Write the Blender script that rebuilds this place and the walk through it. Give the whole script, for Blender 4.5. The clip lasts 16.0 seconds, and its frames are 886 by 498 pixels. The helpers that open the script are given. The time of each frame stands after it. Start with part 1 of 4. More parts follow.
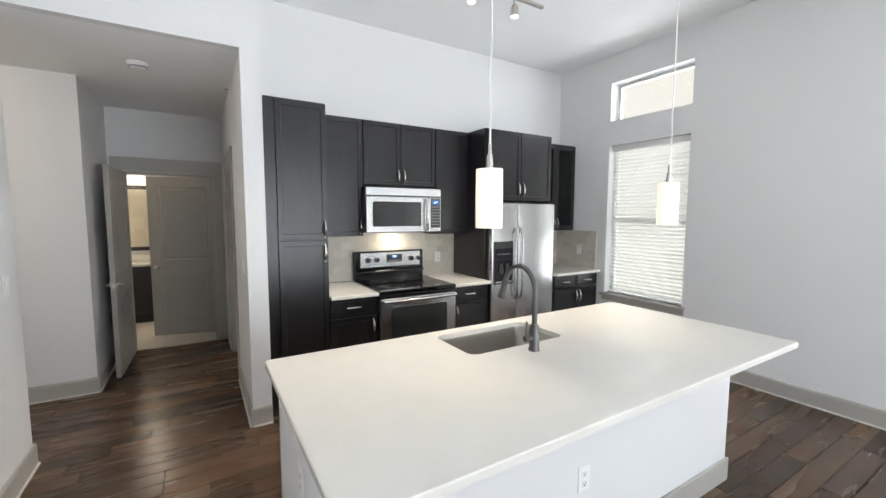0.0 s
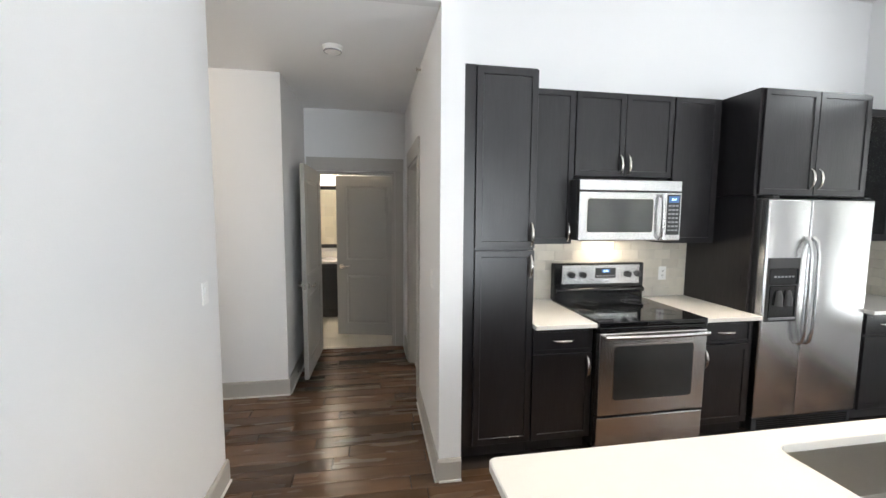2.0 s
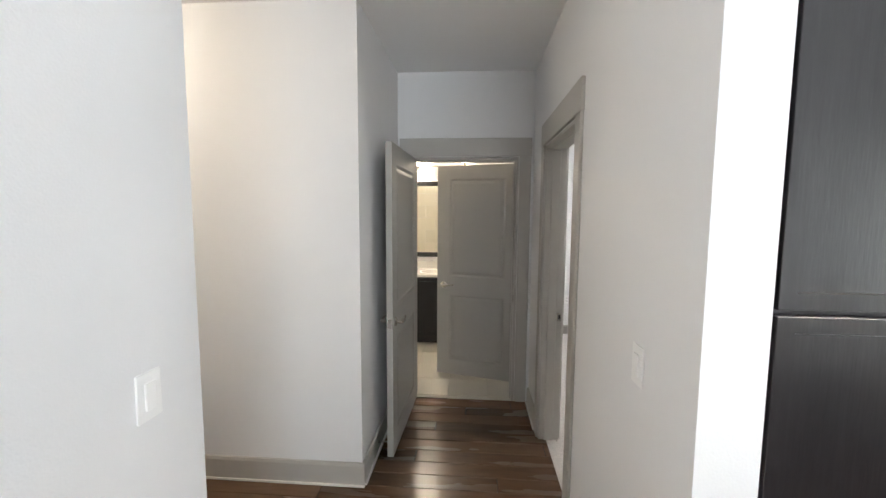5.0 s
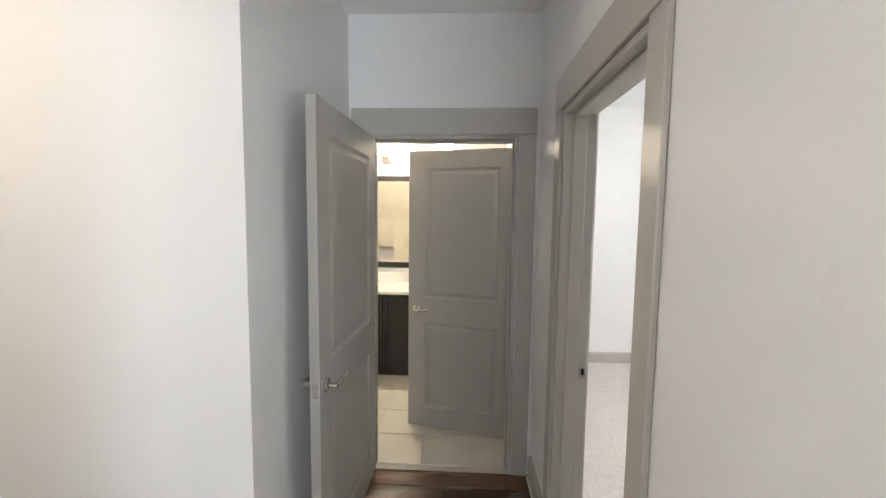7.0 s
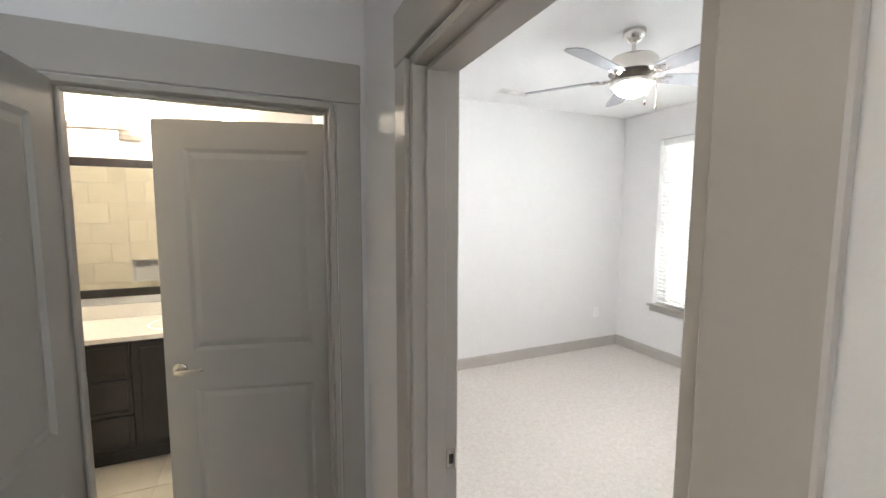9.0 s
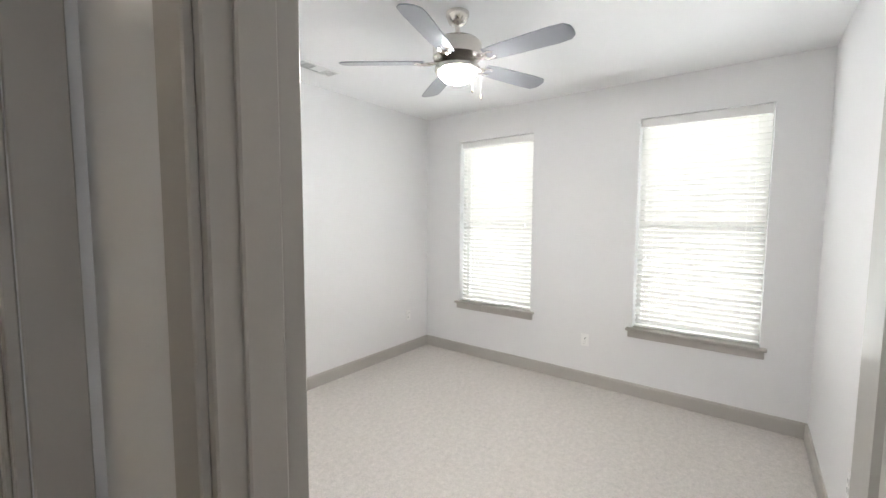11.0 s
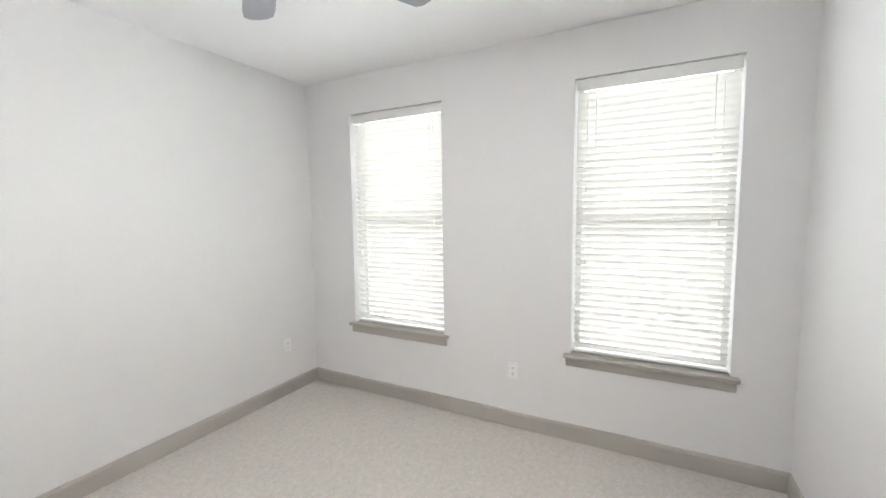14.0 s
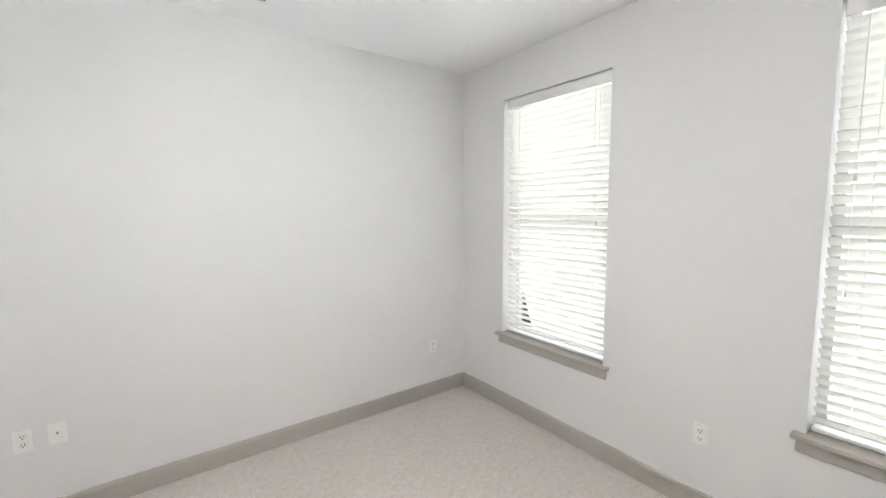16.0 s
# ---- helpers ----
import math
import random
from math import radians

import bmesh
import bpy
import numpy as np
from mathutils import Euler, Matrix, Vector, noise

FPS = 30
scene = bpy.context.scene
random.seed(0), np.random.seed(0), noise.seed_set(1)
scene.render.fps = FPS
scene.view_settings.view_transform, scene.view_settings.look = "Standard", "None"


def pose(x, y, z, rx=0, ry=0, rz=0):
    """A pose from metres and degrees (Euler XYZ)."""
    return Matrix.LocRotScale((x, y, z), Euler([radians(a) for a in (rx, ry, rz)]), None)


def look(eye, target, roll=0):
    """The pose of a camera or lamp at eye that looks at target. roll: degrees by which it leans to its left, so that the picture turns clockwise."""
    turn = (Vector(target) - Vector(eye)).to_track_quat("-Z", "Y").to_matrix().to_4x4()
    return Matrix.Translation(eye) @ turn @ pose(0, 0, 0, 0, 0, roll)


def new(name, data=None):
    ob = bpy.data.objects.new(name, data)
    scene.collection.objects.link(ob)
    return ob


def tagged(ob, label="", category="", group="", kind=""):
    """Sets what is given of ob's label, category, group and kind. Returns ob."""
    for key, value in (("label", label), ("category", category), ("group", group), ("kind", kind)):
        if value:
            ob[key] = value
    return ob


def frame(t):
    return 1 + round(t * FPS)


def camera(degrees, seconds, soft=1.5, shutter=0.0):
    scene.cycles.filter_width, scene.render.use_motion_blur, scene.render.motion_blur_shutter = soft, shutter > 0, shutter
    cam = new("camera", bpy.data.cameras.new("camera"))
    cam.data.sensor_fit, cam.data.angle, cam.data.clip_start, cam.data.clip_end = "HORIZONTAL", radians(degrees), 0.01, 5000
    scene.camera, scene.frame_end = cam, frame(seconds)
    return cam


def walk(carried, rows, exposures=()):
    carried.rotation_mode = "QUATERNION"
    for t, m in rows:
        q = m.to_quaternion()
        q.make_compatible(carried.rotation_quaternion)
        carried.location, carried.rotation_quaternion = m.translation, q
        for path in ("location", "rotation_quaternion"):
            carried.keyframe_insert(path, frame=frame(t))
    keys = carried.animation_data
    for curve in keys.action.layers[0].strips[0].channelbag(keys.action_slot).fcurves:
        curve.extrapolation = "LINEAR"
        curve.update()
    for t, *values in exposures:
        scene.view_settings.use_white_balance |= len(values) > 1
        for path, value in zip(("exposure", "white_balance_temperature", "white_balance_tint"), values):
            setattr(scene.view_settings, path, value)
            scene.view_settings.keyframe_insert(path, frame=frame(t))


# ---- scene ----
cam = camera(95.3, 16.0)
PATH = [
    (0, (0.556, -0.198, 1.599), (1.588, 1.506, 1.425), 0.2),
    (0.5, (0.543, 0.064, 1.608), (1.396, 1.864, 1.428), 0.3),
    (1, (0.526, 0.305, 1.611), (1.204, 2.178, 1.428), 0.3),
    (1.5, (0.501, 0.536, 1.616), (1.006, 2.463, 1.431), 0.3),
    (2, (0.473, 0.769, 1.612), (0.815, 2.731, 1.429), 0.4),
    (2.5, (0.463, 1.002, 1.606), (0.672, 2.982, 1.423), 0.4),
    (3, (0.457, 1.229, 1.617), (0.544, 3.219, 1.434), 0.5),
    (3.5, (0.416, 1.472, 1.611), (0.387, 3.463, 1.427), 0.5),
    (4, (0.398, 1.698, 1.615), (0.292, 3.687, 1.43), 0.5),
    (6.5, (0.339, 2.903, 1.618), (0.175, 4.888, 1.438), 0.3),
    (7, (0.417, 3.141, 1.602), (0.316, 5.131, 1.432), 0.7),
    (7.5, (0.427, 3.354, 1.616), (0.521, 5.345, 1.443), 0.6),
    (8, (0.426, 3.548, 1.622), (0.763, 5.512, 1.447), 0.5),
    (8.5, (0.488, 3.74, 1.659), (1.027, 5.655, 1.461), 0.5),
    (9, (0.476, 3.895, 1.65), (1.269, 5.721, 1.462), 0.2),
    (11.5, (0.725, 4.524, 1.583), (2.441, 5.538, 1.418), 0.2),
    (12, (0.887, 4.609, 1.59), (2.705, 5.425, 1.418), -0.0),
    (12.5, (1.1, 4.601, 1.582), (2.975, 5.277, 1.415), -0.1),
    (13, (1.314, 4.596, 1.588), (3.195, 5.25, 1.41), -0.6),
    (13.5, (1.493, 4.663, 1.597), (3.334, 5.423, 1.419), -0.6),
    (14, (1.659, 4.708, 1.586), (3.421, 5.637, 1.407), -0.7),
    (14.5, (1.82, 4.7, 1.581), (3.46, 5.831, 1.405), -0.5),
    (15, (1.95, 4.722, 1.586), (3.445, 6.037, 1.399), -0.6),
    (15.5, (2.087, 4.734, 1.583), (3.419, 6.215, 1.398), -0.5),
    (16, (2.168, 4.777, 1.602), (3.344, 6.382, 1.408), -0.3),
]
walk(cam, [(t, look(eye, to, roll)) for t, eye, to, roll in PATH],
     exposures=((0, 0.45), (0.5, 0.6), (1, 0.7), (2, 0.8), (4, 0.85), (6.5, 1.3), (9, 1.25), (11.5, 0.92), (16, 0.88)))

# ---- light ----
world = bpy.data.worlds.new("world")
scene.world = world
world.use_nodes = True
wn = world.node_tree.nodes
sky = wn.new("ShaderNodeTexSky")
sky.sky_type, sky.sun_disc = "NISHITA", False
sky.sun_elevation, sky.sun_rotation = radians(50), radians(250)
wn["Background"].inputs[1].default_value = 0.12
world.node_tree.links.new(sky.outputs[0], wn["Background"].inputs[0])

sun = new("sun", bpy.data.lights.new("sun", "SUN"))
sun.data.energy, sun.data.angle, sun.data.color = 3.0, radians(0.5), (1.0, 0.95, 0.88)
sun.matrix_world = look((-20, -8, 25), (0, 0, 0))


def area_lamp(name, eye, target, w, h, watts, colour):
    lamp = new(name, bpy.data.lights.new(name, "AREA"))
    lamp.data.shape, lamp.data.size, lamp.data.size_y = "RECTANGLE", w, h
    lamp.data.energy, lamp.data.color = watts, colour
    lamp.matrix_world = look(eye, target)
    return lamp


def point_lamp(name, at, watts, colour, radius=0.04):
    lamp = new(name, bpy.data.lights.new(name, "POINT"))
    lamp.data.energy, lamp.data.color, lamp.data.shadow_soft_size = watts, colour, radius
    lamp.location = at
    return lamp


DAY, WARM = (0.90, 0.955, 1.0), (1.0, 0.86, 0.68)
# daylight in the window openings
for y0, y1, z0, z1, x, watts in (
        (2.095, 3.05, 0.62, 2.43, 5.16, 27), (2.095, 3.05, 2.72, 3.17, 5.16, 14),
        (-0.45, 0.45, 0.62, 2.43, 5.16, 105), (-1.75, -0.85, 0.62, 2.43, 5.16, 105),
        (4.30, 5.195, 0.62, 2.43, 4.71, 22), (6.17, 7.06, 0.62, 2.43, 4.71, 22)):
    area_lamp("window_daylight", (x, (y0 + y1) / 2, (z0 + z1) / 2), (0, (y0 + y1) / 2, (z0 + z1) / 2), y1 - y0, z1 - z0, watts, DAY)
area_lamp("balcony_daylight", (2.4, -4.25, 1.25), (2.4, 0, 1.25), 2.8, 2.3, 115, (0.86, 0.935, 1.0))
point_lamp("pendant_bulb", (1.598, 1.153, 1.66), 3.0, WARM, 0.03)
point_lamp("pendant_bulb", (2.91, 1.153, 1.66), 3.0, WARM, 0.03)
point_lamp("fan_bulb", (2.565, 5.79, 2.42), 2.0, WARM, 0.05)
point_lamp("vanity_bulb", (-0.35, 7.30, 2.28), 25.0, WARM, 0.06)
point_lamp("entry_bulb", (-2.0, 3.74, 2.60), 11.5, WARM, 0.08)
for x, tx in ((2.55, 0.95), (3.01, 3.0)):
    spot = new("track_bulb", bpy.data.lights.new("track_bulb", "SPOT"))
    spot.data.energy, spot.data.color, spot.data.spot_size, spot.data.spot_blend, spot.data.shadow_soft_size = 170.0, WARM, radians(62), 0.8, 0.03
    spot.matrix_world = look((x, 2.655, 3.318), (tx, 2.3, 0))
area_lamp("hood_bulb", (2.35, 3.70, 1.40), (2.35, 3.72, 0), 0.2, 0.05, 1.6, WARM)


# ---- materials ----
def material(name, colour, rough=0.5, metal=0.0, vary=0.0, scale=6.0, fine=0.0, fine_scale=300.0, bump=0.0, bump_scale=250.0, stretch=(1, 1, 1),
             per_object=0.0, rough_vary=0.0, coat=0.0, emit=0.0, emit_colour=None, spec=0.5):
    m = bpy.data.materials.new(name)
    m.use_nodes = True
    n, l = m.node_tree.nodes, m.node_tree.links
    p = n["Principled BSDF"]
    p.inputs["Base Color"].default_value = (*colour, 1)
    p.inputs["Roughness"].default_value, p.inputs["Metallic"].default_value = rough, metal
    p.inputs["Coat Weight"].default_value = coat
    p.inputs["Specular IOR Level"].default_value = spec
    if emit:
        p.inputs["Emission Color"].default_value = (*(emit_colour or colour), 1)
        p.inputs["Emission Strength"].default_value = emit
    co = n.new("ShaderNodeTexCoord")
    mp = n.new("ShaderNodeMapping")
    mp.inputs["Scale"].default_value = stretch
    l.new(co.outputs["Object"], mp.inputs["Vector"])
    vec = mp.outputs["Vector"]
    if per_object:
        info = n.new("ShaderNodeObjectInfo")
        add = n.new("ShaderNodeVectorMath")
        add.operation = "MULTIPLY_ADD"
        l.new(info.outputs["Random"], add.inputs[0])
        add.inputs[1].default_value = (37, 53, 71)
        l.new(vec, add.inputs[2])
        vec = add.outputs[0]

    def noise_tex(sc, detail):
        t = n.new("ShaderNodeTexNoise")
        t.inputs["Scale"].default_value, t.inputs["Detail"].default_value = sc, detail
        l.new(vec, t.inputs["Vector"])
        return t.outputs["Fac"]

    def gain(src, amount):
        r = n.new("ShaderNodeMapRange")
        r.inputs[3].default_value, r.inputs[4].default_value = 1 - amount, 1 + amount
        l.new(src, r.inputs[0])
        return r.outputs[0]
    factor = None
    todo = []
    if vary:
        todo.append(gain(noise_tex(scale, 5), vary))
    if fine:
        todo.append(gain(noise_tex(fine_scale, 3), fine))
    if per_object:
        todo.append(gain(info.outputs["Random"], per_object))
    for f in todo:
        if factor is None:
            factor = f
        else:
            mul = n.new("ShaderNodeMath")
            mul.operation = "MULTIPLY"
            l.new(factor, mul.inputs[0]), l.new(f, mul.inputs[1])
            factor = mul.outputs[0]
    if factor is not None:
        sc = n.new("ShaderNodeVectorMath")
        sc.operation = "SCALE"
        sc.inputs[0].default_value = colour
        l.new(factor, sc.inputs["Scale"])
        l.new(sc.outputs[0], p.inputs["Base Color"])
    if rough_vary:
        r = n.new("ShaderNodeMapRange")
        r.inputs[3].default_value, r.inputs[4].default_value = rough - rough_vary, rough + rough_vary
        l.new(noise_tex(scale * 1.7, 4), r.inputs[0])
        l.new(r.outputs[0], p.inputs["Roughness"])
    if bump:
        b = n.new("ShaderNodeBump")
        b.inputs["Strength"].default_value, b.inputs["Distance"].default_value = min(1.0, bump), 0.002
        l.new(noise_tex(bump_scale, 3), b.inputs["Height"])
        l.new(b.outputs[0], p.inputs["Normal"])
    return m


WALL = material("wall_paint", (0.79, 0.785, 0.785), 0.62, vary=0.02, scale=1.3, fine=0.012, bump=0.25, bump_scale=160)
CEIL = material("ceiling_paint", (0.91, 0.912, 0.915), 0.75, vary=0.02, scale=1.1, bump=0.3, bump_scale=140)
TRIM = material("greige_trim_paint", (0.44, 0.415, 0.38), 0.38, vary=0.03, scale=3, bump=0.08, bump_scale=120)
DOORP = material("greige_door_paint", (0.40, 0.385, 0.355), 0.33, vary=0.03, scale=2.5, bump=0.12, bump_scale=90, stretch=(1, 1, 0.2))
CAULK = material("white_caulk", (0.72, 0.70, 0.66), 0.5, vary=0.05)
ESPRESSO = material("espresso_wood", (0.016, 0.0145, 0.016), 0.30, vary=0.55, scale=6, fine=0.45, fine_scale=60, bump=0.3, bump_scale=120, stretch=(1, 1, 0.12), rough_vary=0.06)
CABIN = material("cabinet_interior", (0.03, 0.025, 0.025), 0.6, vary=0.2)
QUARTZ = material("cream_quartz", (0.79, 0.765, 0.715), 0.09, vary=0.035, scale=9, fine=0.03, fine_scale=260)
STEEL = material("brushed_steel", (0.60, 0.60, 0.60), 0.27, 1.0, vary=0.05, scale=4, fine=0.05, fine_scale=220, bump=0.05, bump_scale=300, stretch=(0.03, 1, 1))
SINKST = material("sink_steel", (0.52, 0.50, 0.47), 0.30, 1.0, vary=0.08, scale=8, fine=0.05, fine_scale=250)
NICKEL = material("satin_nickel", (0.66, 0.63, 0.59), 0.24, 1.0, vary=0.04, scale=20)
GUN = material("dark_bronze_metal", (0.13, 0.125, 0.125), 0.36, 0.9, vary=0.08, scale=20)
BLACK = material("black_enamel", (0.012, 0.012, 0.013), 0.12, vary=0.1, scale=6)
BLACKG = material("black_glass", (0.006, 0.006, 0.007), 0.04, vary=0.1, scale=8, spec=0.6)
OVENG = material("oven_glass", (0.035, 0.036, 0.036), 0.07, vary=0.15, scale=6)
PLASTIC = material("white_plastic", (0.87, 0.865, 0.85), 0.4, vary=0.02, scale=30)
DARKPL = material("dark_plastic", (0.03, 0.03, 0.032), 0.45, vary=0.1, scale=20)
GREYPL = material("grey_print", (0.28, 0.28, 0.29), 0.5, vary=0.05)
DISPLAY = material("blue_display", (0.03, 0.06, 0.14), 0.3, emit=0.25, emit_colour=(0.15, 0.4, 0.9))
DIGIT = material("display_digits", (0.3, 0.6, 0.9), 0.3, emit=2.5, emit_colour=(0.5, 0.8, 1.0))
PLANK = material("walnut_plank", (0.102, 0.057, 0.032), 0.26, vary=0.5, scale=4.0, fine=0.3, fine_scale=30, bump=1.0, bump_scale=26, stretch=(0.16, 1, 1), per_object=0.45, rough_vary=0.09)
GROOVE = material("floor_gap", (0.02, 0.013, 0.01), 0.8, vary=0.2)
TILE = material("travertine_tile", (0.60, 0.555, 0.475), 0.32, vary=0.10, scale=11, fine=0.05, fine_scale=90, per_object=0.10, rough_vary=0.08)
GROUT = material("tile_grout", (0.55, 0.52, 0.46), 0.85, vary=0.06)
FLOORT = material("cream_floor_tile", (0.66, 0.62, 0.54), 0.35, vary=0.05, scale=5, per_object=0.05, rough_vary=0.06)
SHOWERT = material("cream_shower_tile", (0.75, 0.705, 0.585), 0.3, vary=0.05, scale=5, per_object=0.05)
CARPET = material("cream_carpet", (0.58, 0.545, 0.51), 0.95, vary=0.16, scale=30, fine=0.28, fine_scale=140, bump=1.0, bump_scale=150, spec=0.1)
BLADE = material("silver_fan_blade", (0.30, 0.31, 0.34), 0.35, 0.2, vary=0.06, scale=5, stretch=(1, 1, 1))
FRAMEV = material("window_vinyl", (0.62, 0.62, 0.60), 0.4, vary=0.03)
SHADE = material("pendant_glass", (0.85, 0.80, 0.70), 0.35, emit=0.5, emit_colour=(1.0, 0.87, 0.70))
BOWL = material("frosted_bowl_glass", (0.85, 0.82, 0.75), 0.35, emit=125.0, emit_colour=(1.0, 0.985, 0.97))
BULB = material("bulb_glow", (0.9, 0.85, 0.75), 0.4, emit=6.0, emit_colour=(1.0, 0.86, 0.66))
LENSG = material("lamp_lens", (0.9, 0.85, 0.75), 0.4, emit=4.0, emit_colour=(1.0, 0.88, 0.70))
EARTH = material("outdoor_ground", (0.20, 0.20, 0.17), 0.9, vary=0.3, scale=0.4)
FOB = material("fan_fob", (0.16, 0.10, 0.06), 0.5, vary=0.1)


def slat_material():
    m = bpy.data.materials.new("blind_slat_white")
    m.use_nodes = True
    n, l = m.node_tree.nodes, m.node_tree.links
    d, t, x = n.new("ShaderNodeBsdfDiffuse"), n.new("ShaderNodeBsdfTranslucent"), n.new("ShaderNodeMixShader")
    d.inputs[0].default_value, t.inputs[0].default_value = (0.83, 0.82, 0.80, 1), (0.85, 0.835, 0.81, 1)
    x.inputs[0].default_value = 0.42
    l.new(d.outputs[0], x.inputs[1]), l.new(t.outputs[0], x.inputs[2])
    l.new(x.outputs[0], n["Material Output"].inputs[0])
    return m


def glass_material(name, tint, rough=0.0):
    m = bpy.data.materials.new(name)
    m.use_nodes = True
    n, l = m.node_tree.nodes, m.node_tree.links
    tr, gl, x, fr = n.new("ShaderNodeBsdfTransparent"), n.new("ShaderNodeBsdfGlossy"), n.new("ShaderNodeMixShader"), n.new("ShaderNodeFresnel")
    tr.inputs[0].default_value = (*tint, 1)
    gl.inputs["Roughness"].default_value = rough
    fr.inputs[0].default_value = 1.45
    l.new(fr.outputs[0], x.inputs[0]), l.new(tr.outputs[0], x.inputs[1]), l.new(gl.outputs[0], x.inputs[2])
    l.new(x.outputs[0], n["Material Output"].inputs[0])
    return m


SLAT = slat_material()
GLASS = glass_material("window_glass", (0.95, 0.96, 0.95))
CABGLASS = glass_material("cabinet_glass", (0.8, 0.8, 0.8), 0.02)
MIRROR = material("mirror_silver", (0.88, 0.88, 0.86), 0.02, 1.0)

# ---- mesh helpers ----
OFF = {}


def box(bm, x0, x1, y0, y1, z0, z1):
    v = [bm.verts.new((x, y, z)) for x in (x0, x1) for y in (y0, y1) for z in (z0, z1)]
    for f in ((0, 1, 3, 2), (4, 6, 7, 5), (0, 4, 5, 1), (2, 3, 7, 6), (0, 2, 6, 4), (1, 5, 7, 3)):
        bm.faces.new([v[i] for i in f])
    return bm


def frustum(bm, base, top, axis=1):
    """A raised field: base and top are (a0, a1, b0, b1, depth), depth along y."""
    ring = []
    for a0, a1, b0, b1, d in (base, top):
        ring.append([bm.verts.new((a, d, b)) for a, b in ((a0, b0), (a1, b0), (a1, b1), (a0, b1))])
    for i in range(4):
        bm.faces.new((ring[0][i], ring[0][(i + 1) % 4], ring[1][(i + 1) % 4], ring[1][i]))
    bm.faces.new(ring[1])
    return bm


def bbox(x0, x1, y0, y1, z0, z1, bevel=0.0, segments=2):
    bm = box(bmesh.new(), x0, x1, y0, y1, z0, z1)
    if bevel:
        bmesh.ops.bevel(bm, geom=bm.edges[:], offset=bevel, segments=segments, affect="EDGES", profile=0.5)
    return bm


def lathe(bm, rings, at=(0, 0, 0), n=28):
    """Turned shape: rings of (radius, height) from bottom to top, about z."""
    loops = []
    for r, h in rings:
        if r < 1e-5:
            loops.append([bm.verts.new((at[0], at[1], at[2] + h))])
        else:
            loops.append([bm.verts.new((at[0] + r * math.cos(2 * math.pi * i / n), at[1] + r * math.sin(2 * math.pi * i / n), at[2] + h)) for i in range(n)])
    for a, b in zip(loops, loops[1:]):
        for i in range(n):
            j = (i + 1) % n
            if len(a) == 1 and len(b) > 1:
                bm.faces.new((a[0], b[j], b[i]))
            elif len(b) == 1 and len(a) > 1:
                bm.faces.new((a[i], a[j], b[0]))
            elif len(a) > 1:
                bm.faces.new((a[i], a[j], b[j], b[i]))
    return bm


def tube(bm, points, radius, n=12):
    """A round bar along points; radius may be one number or one per point."""
    pts = [Vector(p) for p in points]
    rad = radius if isinstance(radius, (list, tuple)) else [radius] * len(pts)
    loops, side = [], None
    for i, p in enumerate(pts):
        d = (pts[min(i + 1, len(pts) - 1)] - pts[max(i - 1, 0)]).normalized()
        if side is None:
            side = d.orthogonal().normalized()
        side = (side - d * side.dot(d)).normalized()
        up = d.cross(side)
        loops.append([bm.verts.new(p + rad[i] * (math.cos(2 * math.pi * k / n) * side + math.sin(2 * math.pi * k / n) * up)) for k in range(n)])
    for a, b in zip(loops, loops[1:]):
        for k in range(n):
            bm.faces.new((a[k], a[(k + 1) % n], b[(k + 1) % n], b[k]))
    bm.faces.new(loops[0][::-1]), bm.faces.new(loops[-1])
    return bm


def part(name, bm, mat, parent=None, label="", smooth=False):
    bmesh.ops.recalc_face_normals(bm, faces=bm.faces[:])
    off = OFF.get(parent, Vector())
    if off.length:
        bmesh.ops.translate(bm, verts=bm.verts[:], vec=-off)
    me = bpy.data.meshes.new(name)
    bm.to_mesh(me)
    bm.free()
    me.materials.append(mat)
    ob = new(name, me)
    if smooth:
        for poly in me.polygons:
            poly.use_smooth = True
        me.set_sharp_from_angle(angle=radians(38))
    if parent:
        ob.parent = parent
        OFF[ob] = off
    if label:
        ob["label"] = label
    return ob


def thing(name, at, label, category, group="", kind="", local=False, m=None):
    """An empty at the base of a thing. local: its parts are given in its own coordinates."""
    ob = new(name)
    ob.matrix_basis = m if m is not None else Matrix.Translation(at)
    OFF[ob] = Vector() if local else Vector(at)
    return tagged(ob, label, category, group, kind)


def struct(name, bm, mat, label="", smooth=False):
    return tagged(part(name, bm, mat, None, "", smooth), label, name.split("_")[0], "", "structure")


def wall(name, axis, a0, a1, u0, u1, z0, z1, openings=(), mat=None, label=""):
    """A wall with holes: axis 'x' or 'y' is its normal; u runs along it."""
    us = sorted({u0, u1, *[c for o in openings for c in o[:2]]})
    zs = sorted({z0, z1, *[c for o in openings for c in o[2:]]})
    bm = bmesh.new()
    for ua, ub in zip(us, us[1:]):
        run = None
        for za, zb in zip(zs, zs[1:]):
            um, zm = (ua + ub) / 2, (za + zb) / 2
            hole = any(o[0] < um < o[1] and o[2] < zm < o[3] for o in openings)
            if not hole:
                run = [za, zb] if run is None else [run[0], zb]
            if (hole or zb == zs[-1]) and run:
                if axis == "x":
                    box(bm, a0, a1, ua, ub, run[0], run[1])
                else:
                    box(bm, ua, ub, a0, a1, run[0], run[1])
                run = None
    return struct(name, bm, mat or WALL, label or "painted off-white drywall wall")


